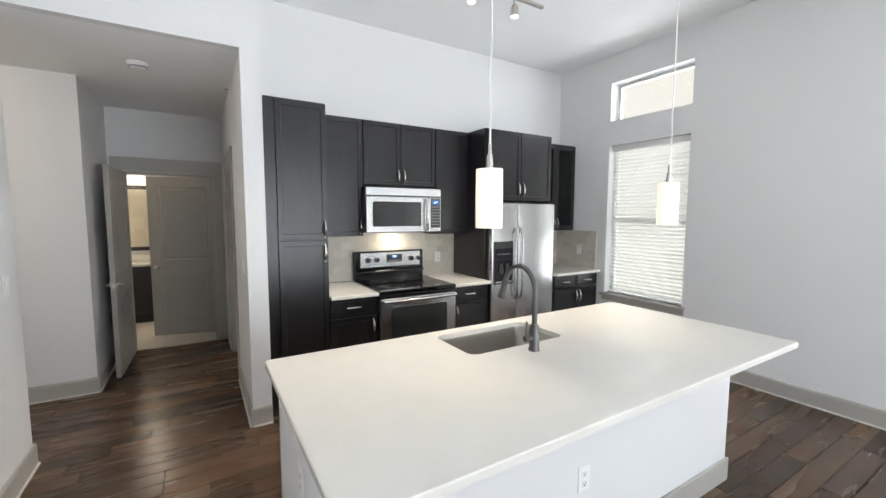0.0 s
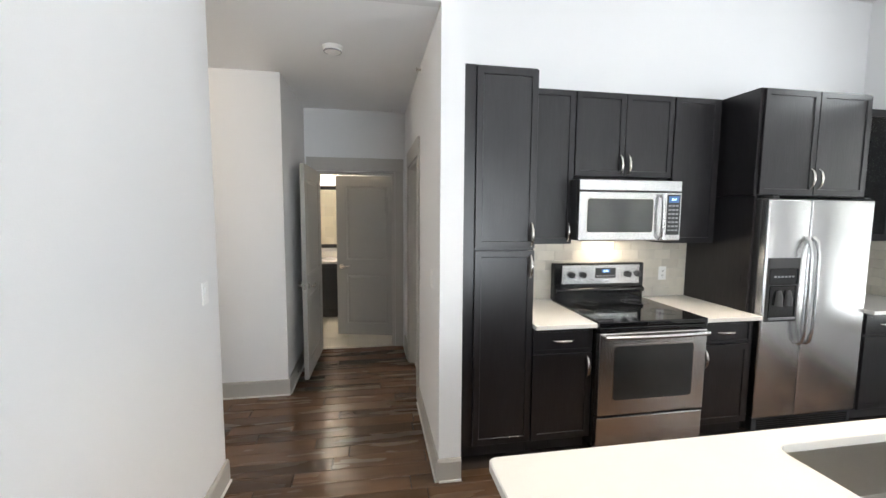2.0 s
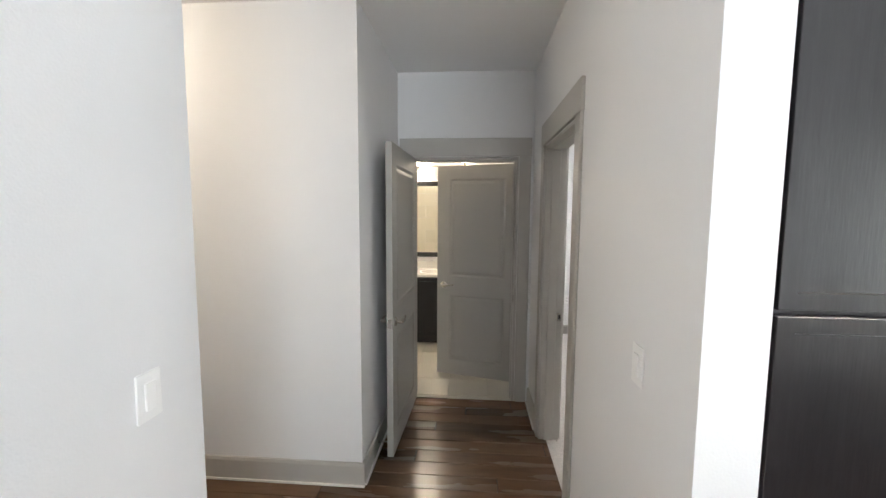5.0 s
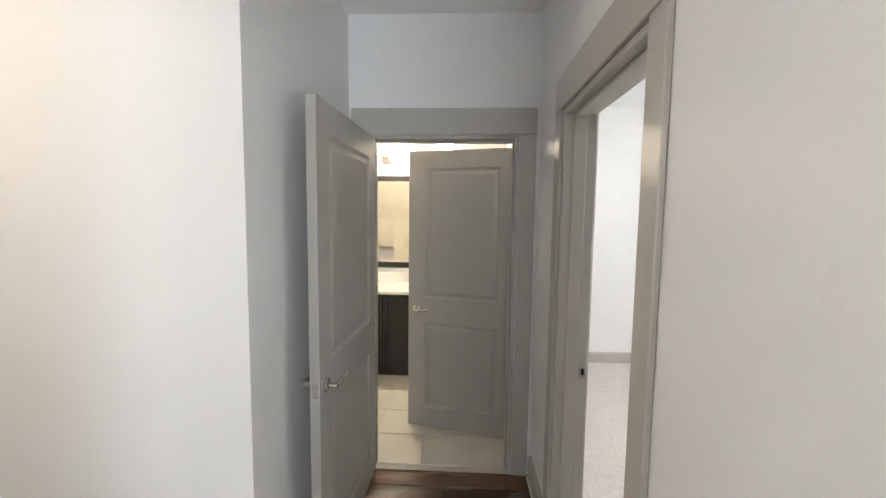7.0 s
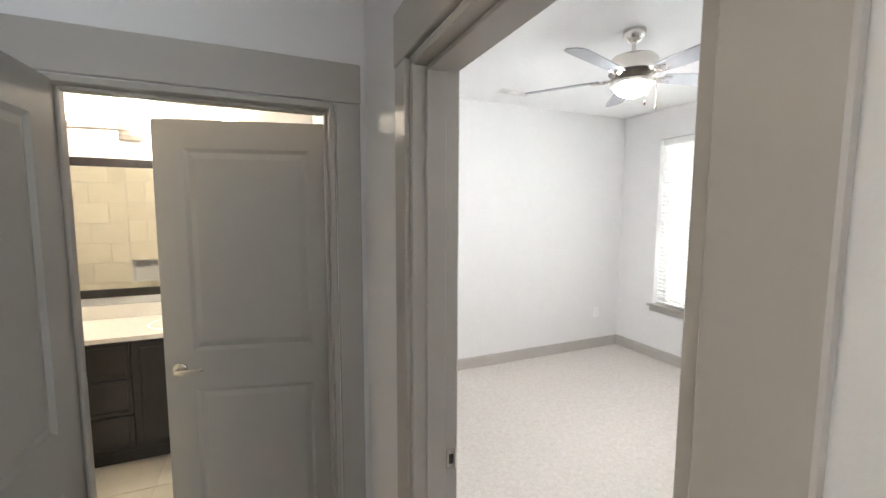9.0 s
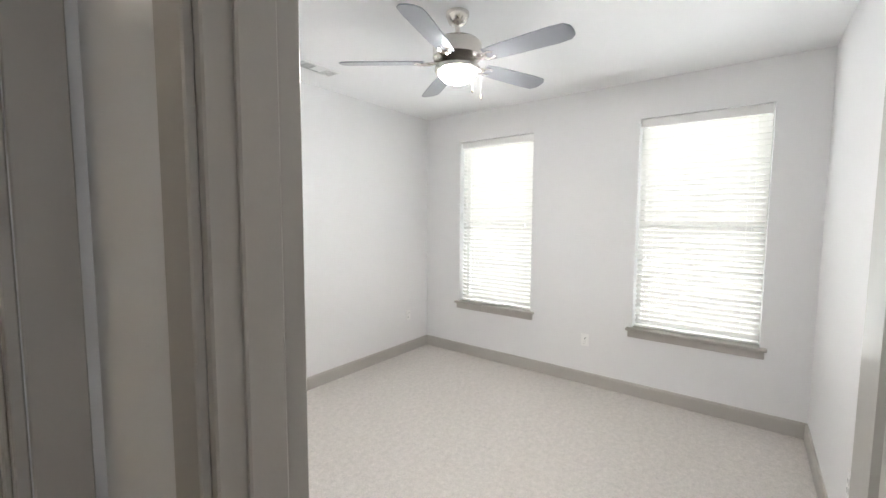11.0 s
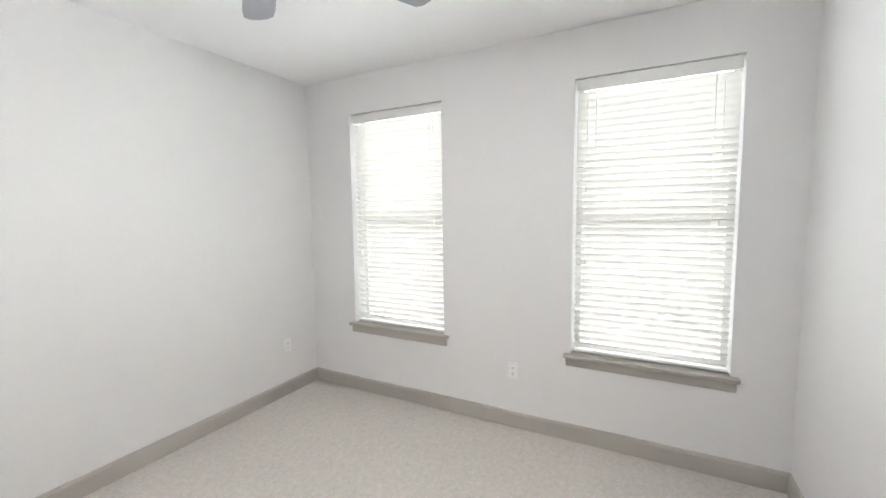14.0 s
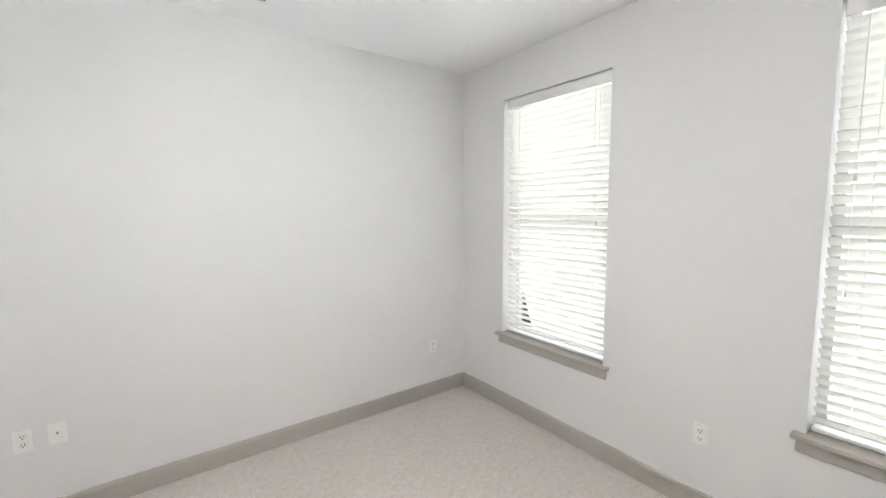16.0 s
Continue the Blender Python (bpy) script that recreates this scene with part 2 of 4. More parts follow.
# ---- shell of the rooms ----
TOP, LOW = 3.50, 2.745
WIN = (0.62, 2.43)
struct("ground", box(bmesh.new(), -300, 300, -300, 300, -3.3, -3.2), EARTH, "plain ground outside the building")
SKYGLOW = material("bright_sky_backdrop", (0.0, 0.0, 0.0), 1.0, emit=0.75, emit_colour=(1.0, 0.96, 0.88))
struct("backdrop", box(bmesh.new(), 12.0, 12.1, -30, 40, -3.19, 25), SKYGLOW, "plain bright hazy daylight outside the windows")
wall("wall_west", "x", -0.545, -0.395, -4.0, 3.215, 0, TOP, label="pale painted wall beside the living area")
wall("wall_south", "y", -4.15, -4.0, -0.545, 5.1, 0, TOP, ((1.0, 3.8, 0.1, 2.4),))
wall("wall_facade_kitchen", "x", 4.90, 5.10, -4.0, 4.0, 0, TOP,
     ((2.095, 3.05, *WIN), (2.095, 3.05, 2.72, 3.17), (-0.45, 0.45, *WIN), (-1.75, -0.85, *WIN)), label="off-white outer wall with a window and a transom")
wall("wall_kitchen_back", "y", 3.86, 4.0, 0.985, 4.90, 0, TOP, label="off-white kitchen wall behind the dark cabinets")
wall("wall_hall_header", "y", 3.03, 3.10, -0.395, 0.85, LOW, TOP, label="off-white header above the hall opening")
wall("wall_hall_east", "x", 0.85, 0.985, 3.03, 7.55, 0, LOW + 0.01, ((4.14, 4.98, 0, 2.06),), label="off-white hall wall with the bedroom doorway")
wall("wall_pillar_top", "x", 0.85, 0.985, 3.03, 4.0, LOW + 0.01, TOP)
wall("wall_entry_back", "y", 4.38, 4.50, -2.6, -0.268, 0, LOW, label="warm-lit off-white entry wall")
wall("wall_hall_west", "x", -0.388, -0.268, 4.50, 5.545, 0, LOW)
wall("wall_entry_end", "x", -2.72, -2.6, 3.10, 4.50, 0, LOW)
wall("wall_entry_front", "y", 3.10, 3.215, -2.6, -0.545, 0, LOW)
wall("wall_hall_end", "y", 5.545, 5.665, -1.9, 0.85, 0, LOW, ((-0.148, 0.726, 0, 2.06), (-0.90, -0.66, 0.86, 1.10)), label="off-white hall end wall with the bathroom doorway")
wall("wall_bath_niche_back", "y", 5.445, 5.545, -1.0, -0.56, 0.8, 1.2)
wall("wall_bath_west", "x", -2.02, -1.9, 5.545, 7.62, 0, LOW)
wall("wall_bath_north", "y", 7.50, 7.62, -1.9, 0.85, 0, LOW)
wall("wall_bedroom_north", "y", 7.55, 7.65, 0.85, 4.65, 0, LOW, label="off-white bedroom wall")
wall("wall_facade_bedroom", "x", 4.43, 4.65, 4.0, 7.55, 0, LOW, ((4.30, 5.195, *WIN), (6.17, 7.06, *WIN)), label="off-white bedroom wall with two windows")
struct("ceiling_living", box(bmesh.new(), -0.6, 5.1, -4.15, 3.98, TOP, TOP + 0.1), CEIL, "tall white ceiling over kitchen and living area")
struct("ceiling_hall", box(bmesh.new(), -2.72, 0.85, 3.10, 5.545, LOW, LOW + 0.1), CEIL, "lowered white hall ceiling")
struct("ceiling_bath", box(bmesh.new(), -2.02, 0.85, 5.545, 7.65, LOW, LOW + 0.1), CEIL, "white bathroom ceiling")
struct("ceiling_bedroom", box(bmesh.new(), 0.987, 4.74, 4.002, 7.65, LOW + 0.0005, LOW + 0.1), CEIL, "white bedroom ceiling")
floor_wood = struct("floor_wood", box(bmesh.new(), -2.7, 5.0, -4.1, 5.545, -0.12, -0.006), GROOVE, "dark hand-scraped walnut plank floor")
floor_bath = struct("floor_bath", box(bmesh.new(), -2.0, 0.82, 5.545, 7.6, -0.12, -0.004), GROUT, "cream square tile bathroom floor")


def carpet():
    bm = bmesh.new()
    nx, ny = 150, 150
    x0, x1, y0, y1 = 0.90, 4.50, 3.95, 7.60
    grid = [[bm.verts.new((x0 + (x1 - x0) * i / nx, y0 + (y1 - y0) * j / ny, 0)) for j in range(ny + 1)] for i in range(nx + 1)]
    for row in grid:
        for v in row:
            v.co.z = 0.004 + 0.004 * noise.noise(v.co * 2.5) + 0.004 * noise.noise(v.co * 28)
    for i in range(nx):
        for j in range(ny):
            bm.faces.new((grid[i][j], grid[i + 1][j], grid[i + 1][j + 1], grid[i][j + 1]))
    return bm


struct("floor_carpet", carpet(), CARPET, "cream cut-pile carpet in the bedroom", True)


def baseboard(axis, a, u0, u1, side, z=0.0):
    """A skirting along a wall face at a; side: the way it stands out."""
    bm = bmesh.new()
    prof = ((0, 0), (0.016, 0), (0.016, 0.122), (0.010, 0.138), (0, 0.140))
    ends = []
    for u in (u0, u1):
        ends.append([bm.verts.new((a + side * d, u, z + h) if axis == "x" else (u, a + side * d, z + h)) for d, h in prof])
    for i in range(len(prof)):
        j = (i + 1) % len(prof)
        bm.faces.new((ends[0][i], ends[0][j], ends[1][j], ends[1][i]))
    bm.faces.new(ends[0][::-1]), bm.faces.new(ends[1])
    b = struct("baseboard", bm, TRIM, "greige painted wooden baseboard")
    s0, s1 = sorted((a + side * 0.0165, a + side * 0.026))
    shoe = box(bmesh.new(), s0, s1, u0, u1, z, z + 0.011) if axis == "x" else box(bmesh.new(), u0, u1, s0, s1, z, z + 0.011)
    if z == 0.0:
        part("caulk_line", shoe, CAULK, b)
    else:
        shoe.free()
    return b


baseboard("x", -0.395, -4.0, 3.231, 1)
baseboard("y", 3.215, -0.545, -0.395, 1)
baseboard("y", 4.38, -2.6, -0.252, -1)
baseboard("x", -0.268, 4.38, 5.515, 1)
baseboard("x", 0.85, 3.014, 4.038, -1)
baseboard("y", 3.03, 0.85, 0.985, -1)
baseboard("x", 0.85, 5.08, 5.515, -1)
baseboard("x", 4.90, -4.0, 3.16, -1)
baseboard("y", -4.0, -0.395, 4.9, 1)
for args in (("y", 7.55, 0.985, 4.43, -1), ("x", 4.43, 4.0, 7.534, -1), ("y", 4.0, 0.985, 4.414, 1), ("x", 0.985, 5.08, 7.534, 1), ("x", 0.985, 4.016, 4.037, 1)):
    baseboard(*args, z=-0.018)


def door_trim(name, axis, a0, a1, u0, u1, z1, stop):
    """Casings on both faces, jambs and stops of a doorway."""
    t = thing(name, ((a0 + a1) / 2, (u0 + u1) / 2, 0) if axis == "x" else ((u0 + u1) / 2, (a0 + a1) / 2, 0), "greige painted door casing with a tall head", "door frame", kind="structure")

    def put(n, p0, p1, q0, q1, zz0, zz1, b=0.003):
        bm = bbox(p0, p1, q0, q1, zz0, zz1, b, 1) if axis == "x" else bbox(q0, q1, p0, p1, zz0, zz1, b, 1)
        part(n, bm, TRIM, t)
    for lo, hi in ((a0 - 0.017, a0 - 0.001), (a1 + 0.001, a1 + 0.017)):
        put("casing", lo, hi, u0 - 0.10, u0 - 0.006, 0, z1 + 0.006)
        put("casing", lo, hi, u1 + 0.006, u1 + 0.10, 0, z1 + 0.006)
        put("head_casing", lo - 0.002, hi + 0.002, u0 - 0.103, u1 + 0.103, z1 + 0.007, z1 + 0.155)
    put("jamb", a0 - 0.004, a1 + 0.004, u0 - 0.004, u0 + 0.018, 0, z1)
    put("jamb", a0 - 0.004, a1 + 0.004, u1 - 0.018, u1 + 0.004, 0, z1)
    put("head_jamb", a0 - 0.004, a1 + 0.004, u0, u1, z1 - 0.018, z1 + 0.004)
    s0, s1 = stop
    put("door_stop", s0, s1, u0 + 0.018, u0 + 0.030, 0, z1 - 0.018)
    put("door_stop", s0, s1, u1 - 0.030, u1 - 0.018, 0, z1 - 0.018)
    put("door_stop", s0, s1, u0 + 0.03, u1 - 0.03, z1 - 0.030, z1 - 0.018)
    return t


bed_trim = door_trim("door_frame_bedroom", "x", 0.85, 0.985, 4.14, 4.98, 2.06, (0.885, 0.945))
bath_trim = door_trim("door_frame_bath", "y", 5.545, 5.665, -0.148, 0.726, 2.06, (5.59, 5.635))
plate = part("strike_plate", bbox(0.952, 0.980, 4.957, 4.9615, 0.865, 0.925, 0.001, 1), NICKEL, bed_trim, "satin nickel strike plate")
part("latch_hole", bbox(0.960, 0.974, 4.9555, 4.9575, 0.88, 0.91), BLACK, plate)
part("strike_plate", bbox(0.7065, 0.7085, 5.55, 5.575, 0.865, 0.925, 0.001, 1), NICKEL, bath_trim, "satin nickel strike plate")


# ---- doors ----
def lever(parent, x, z, face, way):
    """A lever set on a leaf; face: y of the leaf's side with its sign; way: the side the lever points to."""
    s = 1 if face > 0 else -1
    bm = bmesh.new()
    tube(bm, [(x, face, z), (x, face + s * 0.008, z), (x, face + s * 0.012, z)], [0.031, 0.031, 0.024], 24)
    tube(bm, [(x, face + s * 0.01, z), (x, face + s * 0.05, z)], 0.011, 14)
    tube(bm, [(x, face + s * 0.046, z), (x + way * 0.03, face + s * 0.052, z + 0.004), (x + way * 0.07, face + s * 0.052, z + 0.006), (x + way * 0.115, face + s * 0.046, z + 0.012)], [0.011, 0.011, 0.009, 0.007], 12)
    part("lever_handle", bm, NICKEL, parent, "satin nickel lever handle", True)


def door_leaf(name, hinge, degrees, width, label, flip=False):
    """A two-panel moulded leaf: x runs from the hinge to the free edge, z up."""
    t = thing(name, hinge, label, "door", local=True, m=pose(*hinge, 0, 0, degrees))
    h, th, st = 2.03, 0.020, 0.125
    bm = bmesh.new()
    for z0, z1 in ((0.0, 0.145), (0.79, 0.975), (1.905, h)):
        box(bm, st, width - st, -th, th, z0, z1)
    box(bm, 0, st, -th, th, 0, h), box(bm, width - st, width, -th, th, 0, h)
    for z0, z1 in ((0.145, 0.79), (0.975, 1.905)):
        for s in (-1, 1):
            a0, a1 = st, width - st
            frustum(bm, (a0, a1, z0, z1, s * th), (a0 + 0.016, a1 - 0.016, z0 + 0.016, z1 - 0.016, s * (th - 0.010)))
            frustum(bm, (a0 + 0.020, a1 - 0.020, z0 + 0.020, z1 - 0.020, s * (th - 0.010)), (a0 + 0.045, a1 - 0.045, z0 + 0.045, z1 - 0.045, s * (th - 0.003)))
    slab = part("leaf", bm, DOORP, t)
    for s in (-1, 1):
        lever(slab, width - 0.065, 0.89, s * th, -1)
    part("latch_plate", bbox(width, width + 0.002, -0.012, 0.012, 0.86, 0.92, 0.0008, 1), NICKEL, slab)
    for z in (0.25, 1.05, 1.80):
        part("hinge", tube(bmesh.new(), [(-0.006, -th, z - 0.045), (-0.006, -th, z + 0.045)], 0.006, 10), NICKEL, t)
    return t


hall_door = door_leaf("open_hall_door", (-0.128, 5.515, 0.012), -91.9, 0.868, "greige two-panel door standing open against the hall wall")
bath_door = door_leaf("open_bathroom_door", (0.785, 5.895, 0.02), 165.9, 0.785, "greige two-panel door standing half open into the bathroom")
bed_door = door_leaf("open_bedroom_door", (1.015, 4.152, 0.02), 2.0, 0.80, "greige two-panel bedroom door standing open along the wall")
stopper = thing("door_stopper", (-0.251, 4.72, 0.07), "slim metal door stopper on the baseboard", "door stopper")
part("rod", tube(bmesh.new(), [(-0.251, 4.72, 0.07), (-0.243, 4.72, 0.07), (-0.163, 4.72, 0.07)], [0.012, 0.005, 0.005]), NICKEL, stopper)
part("rubber_tip", tube(bmesh.new(), [(-0.163, 4.72, 0.07), (-0.151, 4.72, 0.07)], 0.009), PLASTIC, stopper, "white rubber tip")


# ---- windows and blinds ----
def window(name, xi, xo, y0, y1, z0, z1, rail=True, sill=True):
    """A window in a wall of constant x; xi the room's face, xo the outer one."""
    t = thing(name, (xo, (y0 + y1) / 2, z0), "white vinyl single-hung window in a drywall reveal", "window", kind="structure")
    a, b = xo - 0.07, xo - 0.02
    f = 0.038
    for n, q in (("window_frame", (y0, y0 + f, z0, z1)), ("window_frame", (y1 - f, y1, z0, z1)), ("window_frame", (y0 + f, y1 - f, z0, z0 + f)), ("window_frame", (y0 + f, y1 - f, z1 - f, z1))):
        part(n, bbox(a, b, *q, 0.003, 1), FRAMEV, t)
    zm = (z0 + z1) / 2
    panes = ((z0 + f, z1 - f),)
    if rail:
        part("meeting_rail", bbox(a - 0.01, b, y0 + f, y1 - f, zm - 0.022, zm + 0.022, 0.003, 1), FRAMEV, t)
        panes = ((z0 + f, zm - 0.022), (zm + 0.022, z1 - f))
    for p0, p1 in panes:
        g = part("pane", box(bmesh.new(), a + 0.02, a + 0.026, y0 + f, y1 - f, p0, p1), GLASS, t)
        g.visible_shadow = False
    if sill:
        part("window_sill", bbox(xi - 0.045, xi + 0.10, y0 - 0.045, y1 + 0.045, z0 - 0.024, z0 + 0.001, 0.006, 2), TRIM, t, "greige painted sill board")
        part("apron", bbox(xi - 0.016, xi - 0.001, y0 - 0.03, y1 + 0.03, z0 - 0.085, z0 - 0.025, 0.003, 1), TRIM, t)
    return t


def blind(xi, y0, y1, z0, z1, label, tilt=46):
    t = thing("venetian_blind", (xi + 0.03, (y0 + y1) / 2, z0), label, "blind", "window blinds")
    y0, y1 = y0 + 0.008, y1 - 0.008
    part("valance", bbox(xi + 0.004, xi + 0.014, y0, y1, z1 - 0.075, z1 - 0.002, 0.003, 1), PLASTIC, t, "white valance board")
    part("headrail", bbox(xi + 0.016, xi + 0.065, y0 + 0.01, y1 - 0.01, z1 - 0.05, z1 - 0.004), PLASTIC, t)
    part("bottom_rail", bbox(xi + 0.015, xi + 0.065, y0, y1, z0 + 0.008, z0 + 0.026, 0.004, 1), PLASTIC, t)
    bm = bmesh.new()
    w, c = 0.025, 0.003
    prof = [(-w, 0), (-w * 0.5, c), (0, c * 1.3), (w * 0.5, c), (w, 0), (w * 0.5, c - 0.0024), (0, c * 1.3 - 0.0024), (-w * 0.5, c - 0.0024)]
    ends = [[bm.verts.new((p, u, q)) for p, q in prof] for u in (-(y1 - y0) / 2, (y1 - y0) / 2)]
    for i in range(8):
        bm.faces.new((ends[0][i], ends[0][(i + 1) % 8], ends[1][(i + 1) % 8], ends[1][i]))
    bm.faces.new(ends[0][::-1]), bm.faces.new(ends[1])
    bmesh.ops.recalc_face_normals(bm, faces=bm.faces[:])
    me = bpy.data.meshes.new("slat")
    bm.to_mesh(me)
    bm.free()
    me.materials.append(SLAT)
    pitch = 0.0435
    count = int((z1 - 0.08 - z0 - 0.03) / pitch)
    for k in range(count):
        s = new("slat", me)
        s.parent = t
        s.matrix_basis = pose(0.01, 0, 0.045 + (k + 0.3) * pitch, random.uniform(-0.12, 0.12), tilt + random.uniform(-2, 2), 0)
    for y in (y0 + 0.12, y1 - 0.12):
        for x in (xi + 0.014, xi + 0.066):
            part("ladder_cord", tube(bmesh.new(), [(x, y, z0 + 0.02), (x, y, z1 - 0.05)], 0.0011, 5), PLASTIC, t)
    for y, zt in ((y1 - 0.07, 0.62), (y0 + 0.08, 0.50), (y1 - 0.07, 0.36)):
        z = z0 + (z1 - z0) * zt
        part("cord", tube(bmesh.new(), [(xi + 0.002, y, z), (xi + 0.002, y, z1 - 0.07)], 0.0009, 5), PLASTIC, t)
        part("tassel", tube(bmesh.new(), [(xi - 0.002, y, z - 0.035), (xi - 0.001, y, z - 0.01), (xi + 0.001, y, z)], [0.007, 0.006, 0.003], 8), PLASTIC, t, "small cord tassel")
    return t


window("window_1", 4.90, 5.10, 2.095, 3.05, *WIN)
window("window_2", 4.90, 5.10, 2.095, 3.05, 2.72, 3.17, False, False)
window("window_3", 4.90, 5.10, -0.45, 0.45, *WIN)
window("window_4", 4.90, 5.10, -1.75, -0.85, *WIN)
window("window_5", 4.43, 4.65, 4.30, 5.195, *WIN)
window("window_6", 4.43, 4.65, 6.17, 7.06, *WIN)
for xi, y0, y1 in ((4.90, 2.095, 3.05), (4.90, -0.45, 0.45), (4.90, -1.75, -0.85)):
    blind(xi + 0.045, y0, y1, *WIN, "white horizontal slat blind, lowered with open slats", 40)
for xi, y0, y1 in ((4.43, 4.30, 5.195), (4.43, 6.17, 7.06)):
    blind(xi + 0.02, y0, y1, *WIN, "white horizontal slat blind, lowered over the bedroom window")

# ---- kitchen ----
FRONT, BACK = 3.18, 3.858


def pull(parent, x, y, z, vertical=True, length=0.135):
    """An arched bow pull on a front that faces -y."""
    bm = bmesh.new()
    pts, rad = [], []
    for i in range(11):
        s = i / 10 * 2 - 1
        d = y - 0.004 - 0.026 * (1 - s * s) ** 0.6
        pts.append((x, d, z + s * length / 2) if vertical else (x + s * length / 2, d, z))
        rad.append(0.0075 - 0.002 * abs(s) ** 3 + 0.0045 * (1 - abs(s)))
    tube(bm, pts, rad, 10)
    for s in (-1, 1):
        p = (x, y, z + s * length / 2) if vertical else (x + s * length / 2, y, z)
        tube(bm, [(p[0], y + 0.001, p[2]), (p[0], y - 0.006, p[2])], 0.0065, 10)
    part("handle", bm, NICKEL, parent, "arched satin nickel pull", True)


def shaker(name, parent, x0, x1, z0, z1, yf=FRONT, rail=0.055):
    bm = box(bmesh.new(), x0, x1, yf - 0.02, yf - 0.001, z0, z1)
    bm.faces.ensure_lookup_table()
    bmesh.ops.recalc_face_normals(bm, faces=bm.faces[:])
    bmesh.ops.bevel(bm, geom=bm.edges[:], offset=0.0015, segments=1, affect="EDGES")
    f = [q for q in bm.faces if q.normal.y < -0.9 and q.calc_area() > 0.003]
    bmesh.ops.inset_region(bm, faces=f, thickness=rail, depth=0)
    bmesh.ops.inset_region(bm, faces=f, thickness=0.004, depth=-0.007)
    return part(name, bm, ESPRESSO, parent)


def unit(name, x0, x1, y0, z0, z1, label, toe=False):
    t = thing(name, ((x0 + x1) / 2, BACK, z0 if not toe else 0), label, "cabinet")
    if toe:
        part("toe_kick", bbox(x0 + 0.002, x1 - 0.002, y0 + 0.06, BACK, 0, 0.105), CABIN, t)
        z0 = 0.106
    part("body", bbox(x0 + 0.001, x1 - 0.001, y0, BACK, z0, z1, 0.0015, 1), ESPRESSO, t)
    return t


pantry = unit("pantry_cabinet", 0.987, 1.478, FRONT + 0.004, 0, 2.485, "tall dark espresso pantry cabinet with two stacked doors", True)
part("filler_strip", bbox(0.987, 1.084, FRONT - 0.006, FRONT + 0.003, 0.106, 2.483, 0.001, 1), ESPRESSO, pantry)
for z0, z1, hz in ((1.390, 2.470, 1.475), (0.115, 1.375, 1.275)):
    d = shaker("door", pantry, 1.089, 1.474, z0, z1)
    pull(d, 1.448, FRONT - 0.02, hz)
UF = 3.577
for x0, x1, z0, name, doors in ((1.480, 1.930, 1.380, "wall_cabinet", ((1.484, 1.926, 1.894),)), (1.932, 2.734, 1.880, "wall_cabinet", ((1.936, 2.328, 2.298), (2.334, 2.730, 2.364))), (2.736, 3.158, 1.380, "wall_cabinet", ((2.740, 3.128, None),))):
    u = unit(name, x0, x1, UF, z0, 2.495, "dark espresso shaker wall cabinet" + (" above the microwave" if len(doors) > 1 else ""))
    for a, b, hx in doors:
        d = shaker("door", u, a, b, z0 + 0.004, 2.488, UF)
        if hx:
            pull(d, hx, UF - 0.02, z0 + 0.09)
# refrigerator surround
fc = unit("fridge_cabinet", 3.160, 4.130, 3.26, 1.745, 2.495, "dark espresso cabinet over the refrigerator")
part("side_panel", bbox(3.160, 3.182, 3.250, BACK, 0, 1.744, 0.001, 1), ESPRESSO, fc)
part("side_panel", bbox(4.110, 4.130, 3.250, BACK, 0, 1.744, 0.001, 1), ESPRESSO, fc)
for a, b, hx in ((3.186, 3.645, 3.613), (3.651, 4.108, 3.683)):
    d = shaker("door", fc, a, b, 1.752, 2.488, 3.26)
    pull(d, hx, 3.24, 1.87)
# glazed wall cabinet
gc = thing("glass_cabinet", (4.53, BACK, 1.385), "dark espresso wall cabinet with glass doors and shelves", "cabinet")
GX0, GX1 = 4.132, 4.885
for n, q in (("back_panel", (GX0, GX1, BACK - 0.012, BACK, 1.385, 2.495)), ("side_panel", (GX0, GX0 + 0.018, UF, BACK - 0.013, 1.385, 2.495)), ("side_panel", (GX1 - 0.018, GX1, UF, BACK - 0.013, 1.385, 2.495)),
             ("top_panel", (GX0 + 0.019, GX1 - 0.019, UF, BACK - 0.013, 2.477, 2.495)), ("bottom_panel", (GX0 + 0.019, GX1 - 0.019, UF, BACK - 0.013, 1.385, 1.403)),
             *(("shelf", (GX0 + 0.02, GX1 - 0.02, UF + 0.03, BACK - 0.014, z, z + 0.016)) for z in (1.67, 1.95, 2.23))):
    part(n, bbox(*q, 0.001, 1), ESPRESSO, gc)
for a, b, hx in ((GX0 + 0.003, 4.526, 4.500), (4.531, GX1 - 0.003, 4.557)):
    bm = bmesh.new()
    for q in ((a, a + 0.05, 1.39, 2.488), (b - 0.05, b, 1.39, 2.488), (a + 0.05, b - 0.05, 1.39, 1.445), (a + 0.05, b - 0.05, 2.433, 2.488)):
        box(bm, q[0], q[1], UF - 0.02, UF - 0.001, q[2], q[3])
    d = part("door", bm, ESPRESSO, gc)
    g = part("glass", box(bmesh.new(), a + 0.046, b - 0.046, UF - 0.012, UF - 0.008, 1.44, 2.438), CABGLASS, d, "clear glass pane")
    pull(d, hx, UF - 0.02, 1.48)


def base_unit(x0, x1, label, split):
    t = unit("base_cabinet", x0, x1, FRONT + 0.004, 0, 0.869, label, True)
    for a, b, hx in split:
        dr = shaker("drawer", t, a, b, 0.705, 0.862, rail=0.024)
        pull(dr, (a + b) / 2, FRONT - 0.02, 0.785, False)
        d = shaker("door", t, a, b, 0.115, 0.693)
        pull(d, hx, FRONT - 0.02, 0.60)
    return t


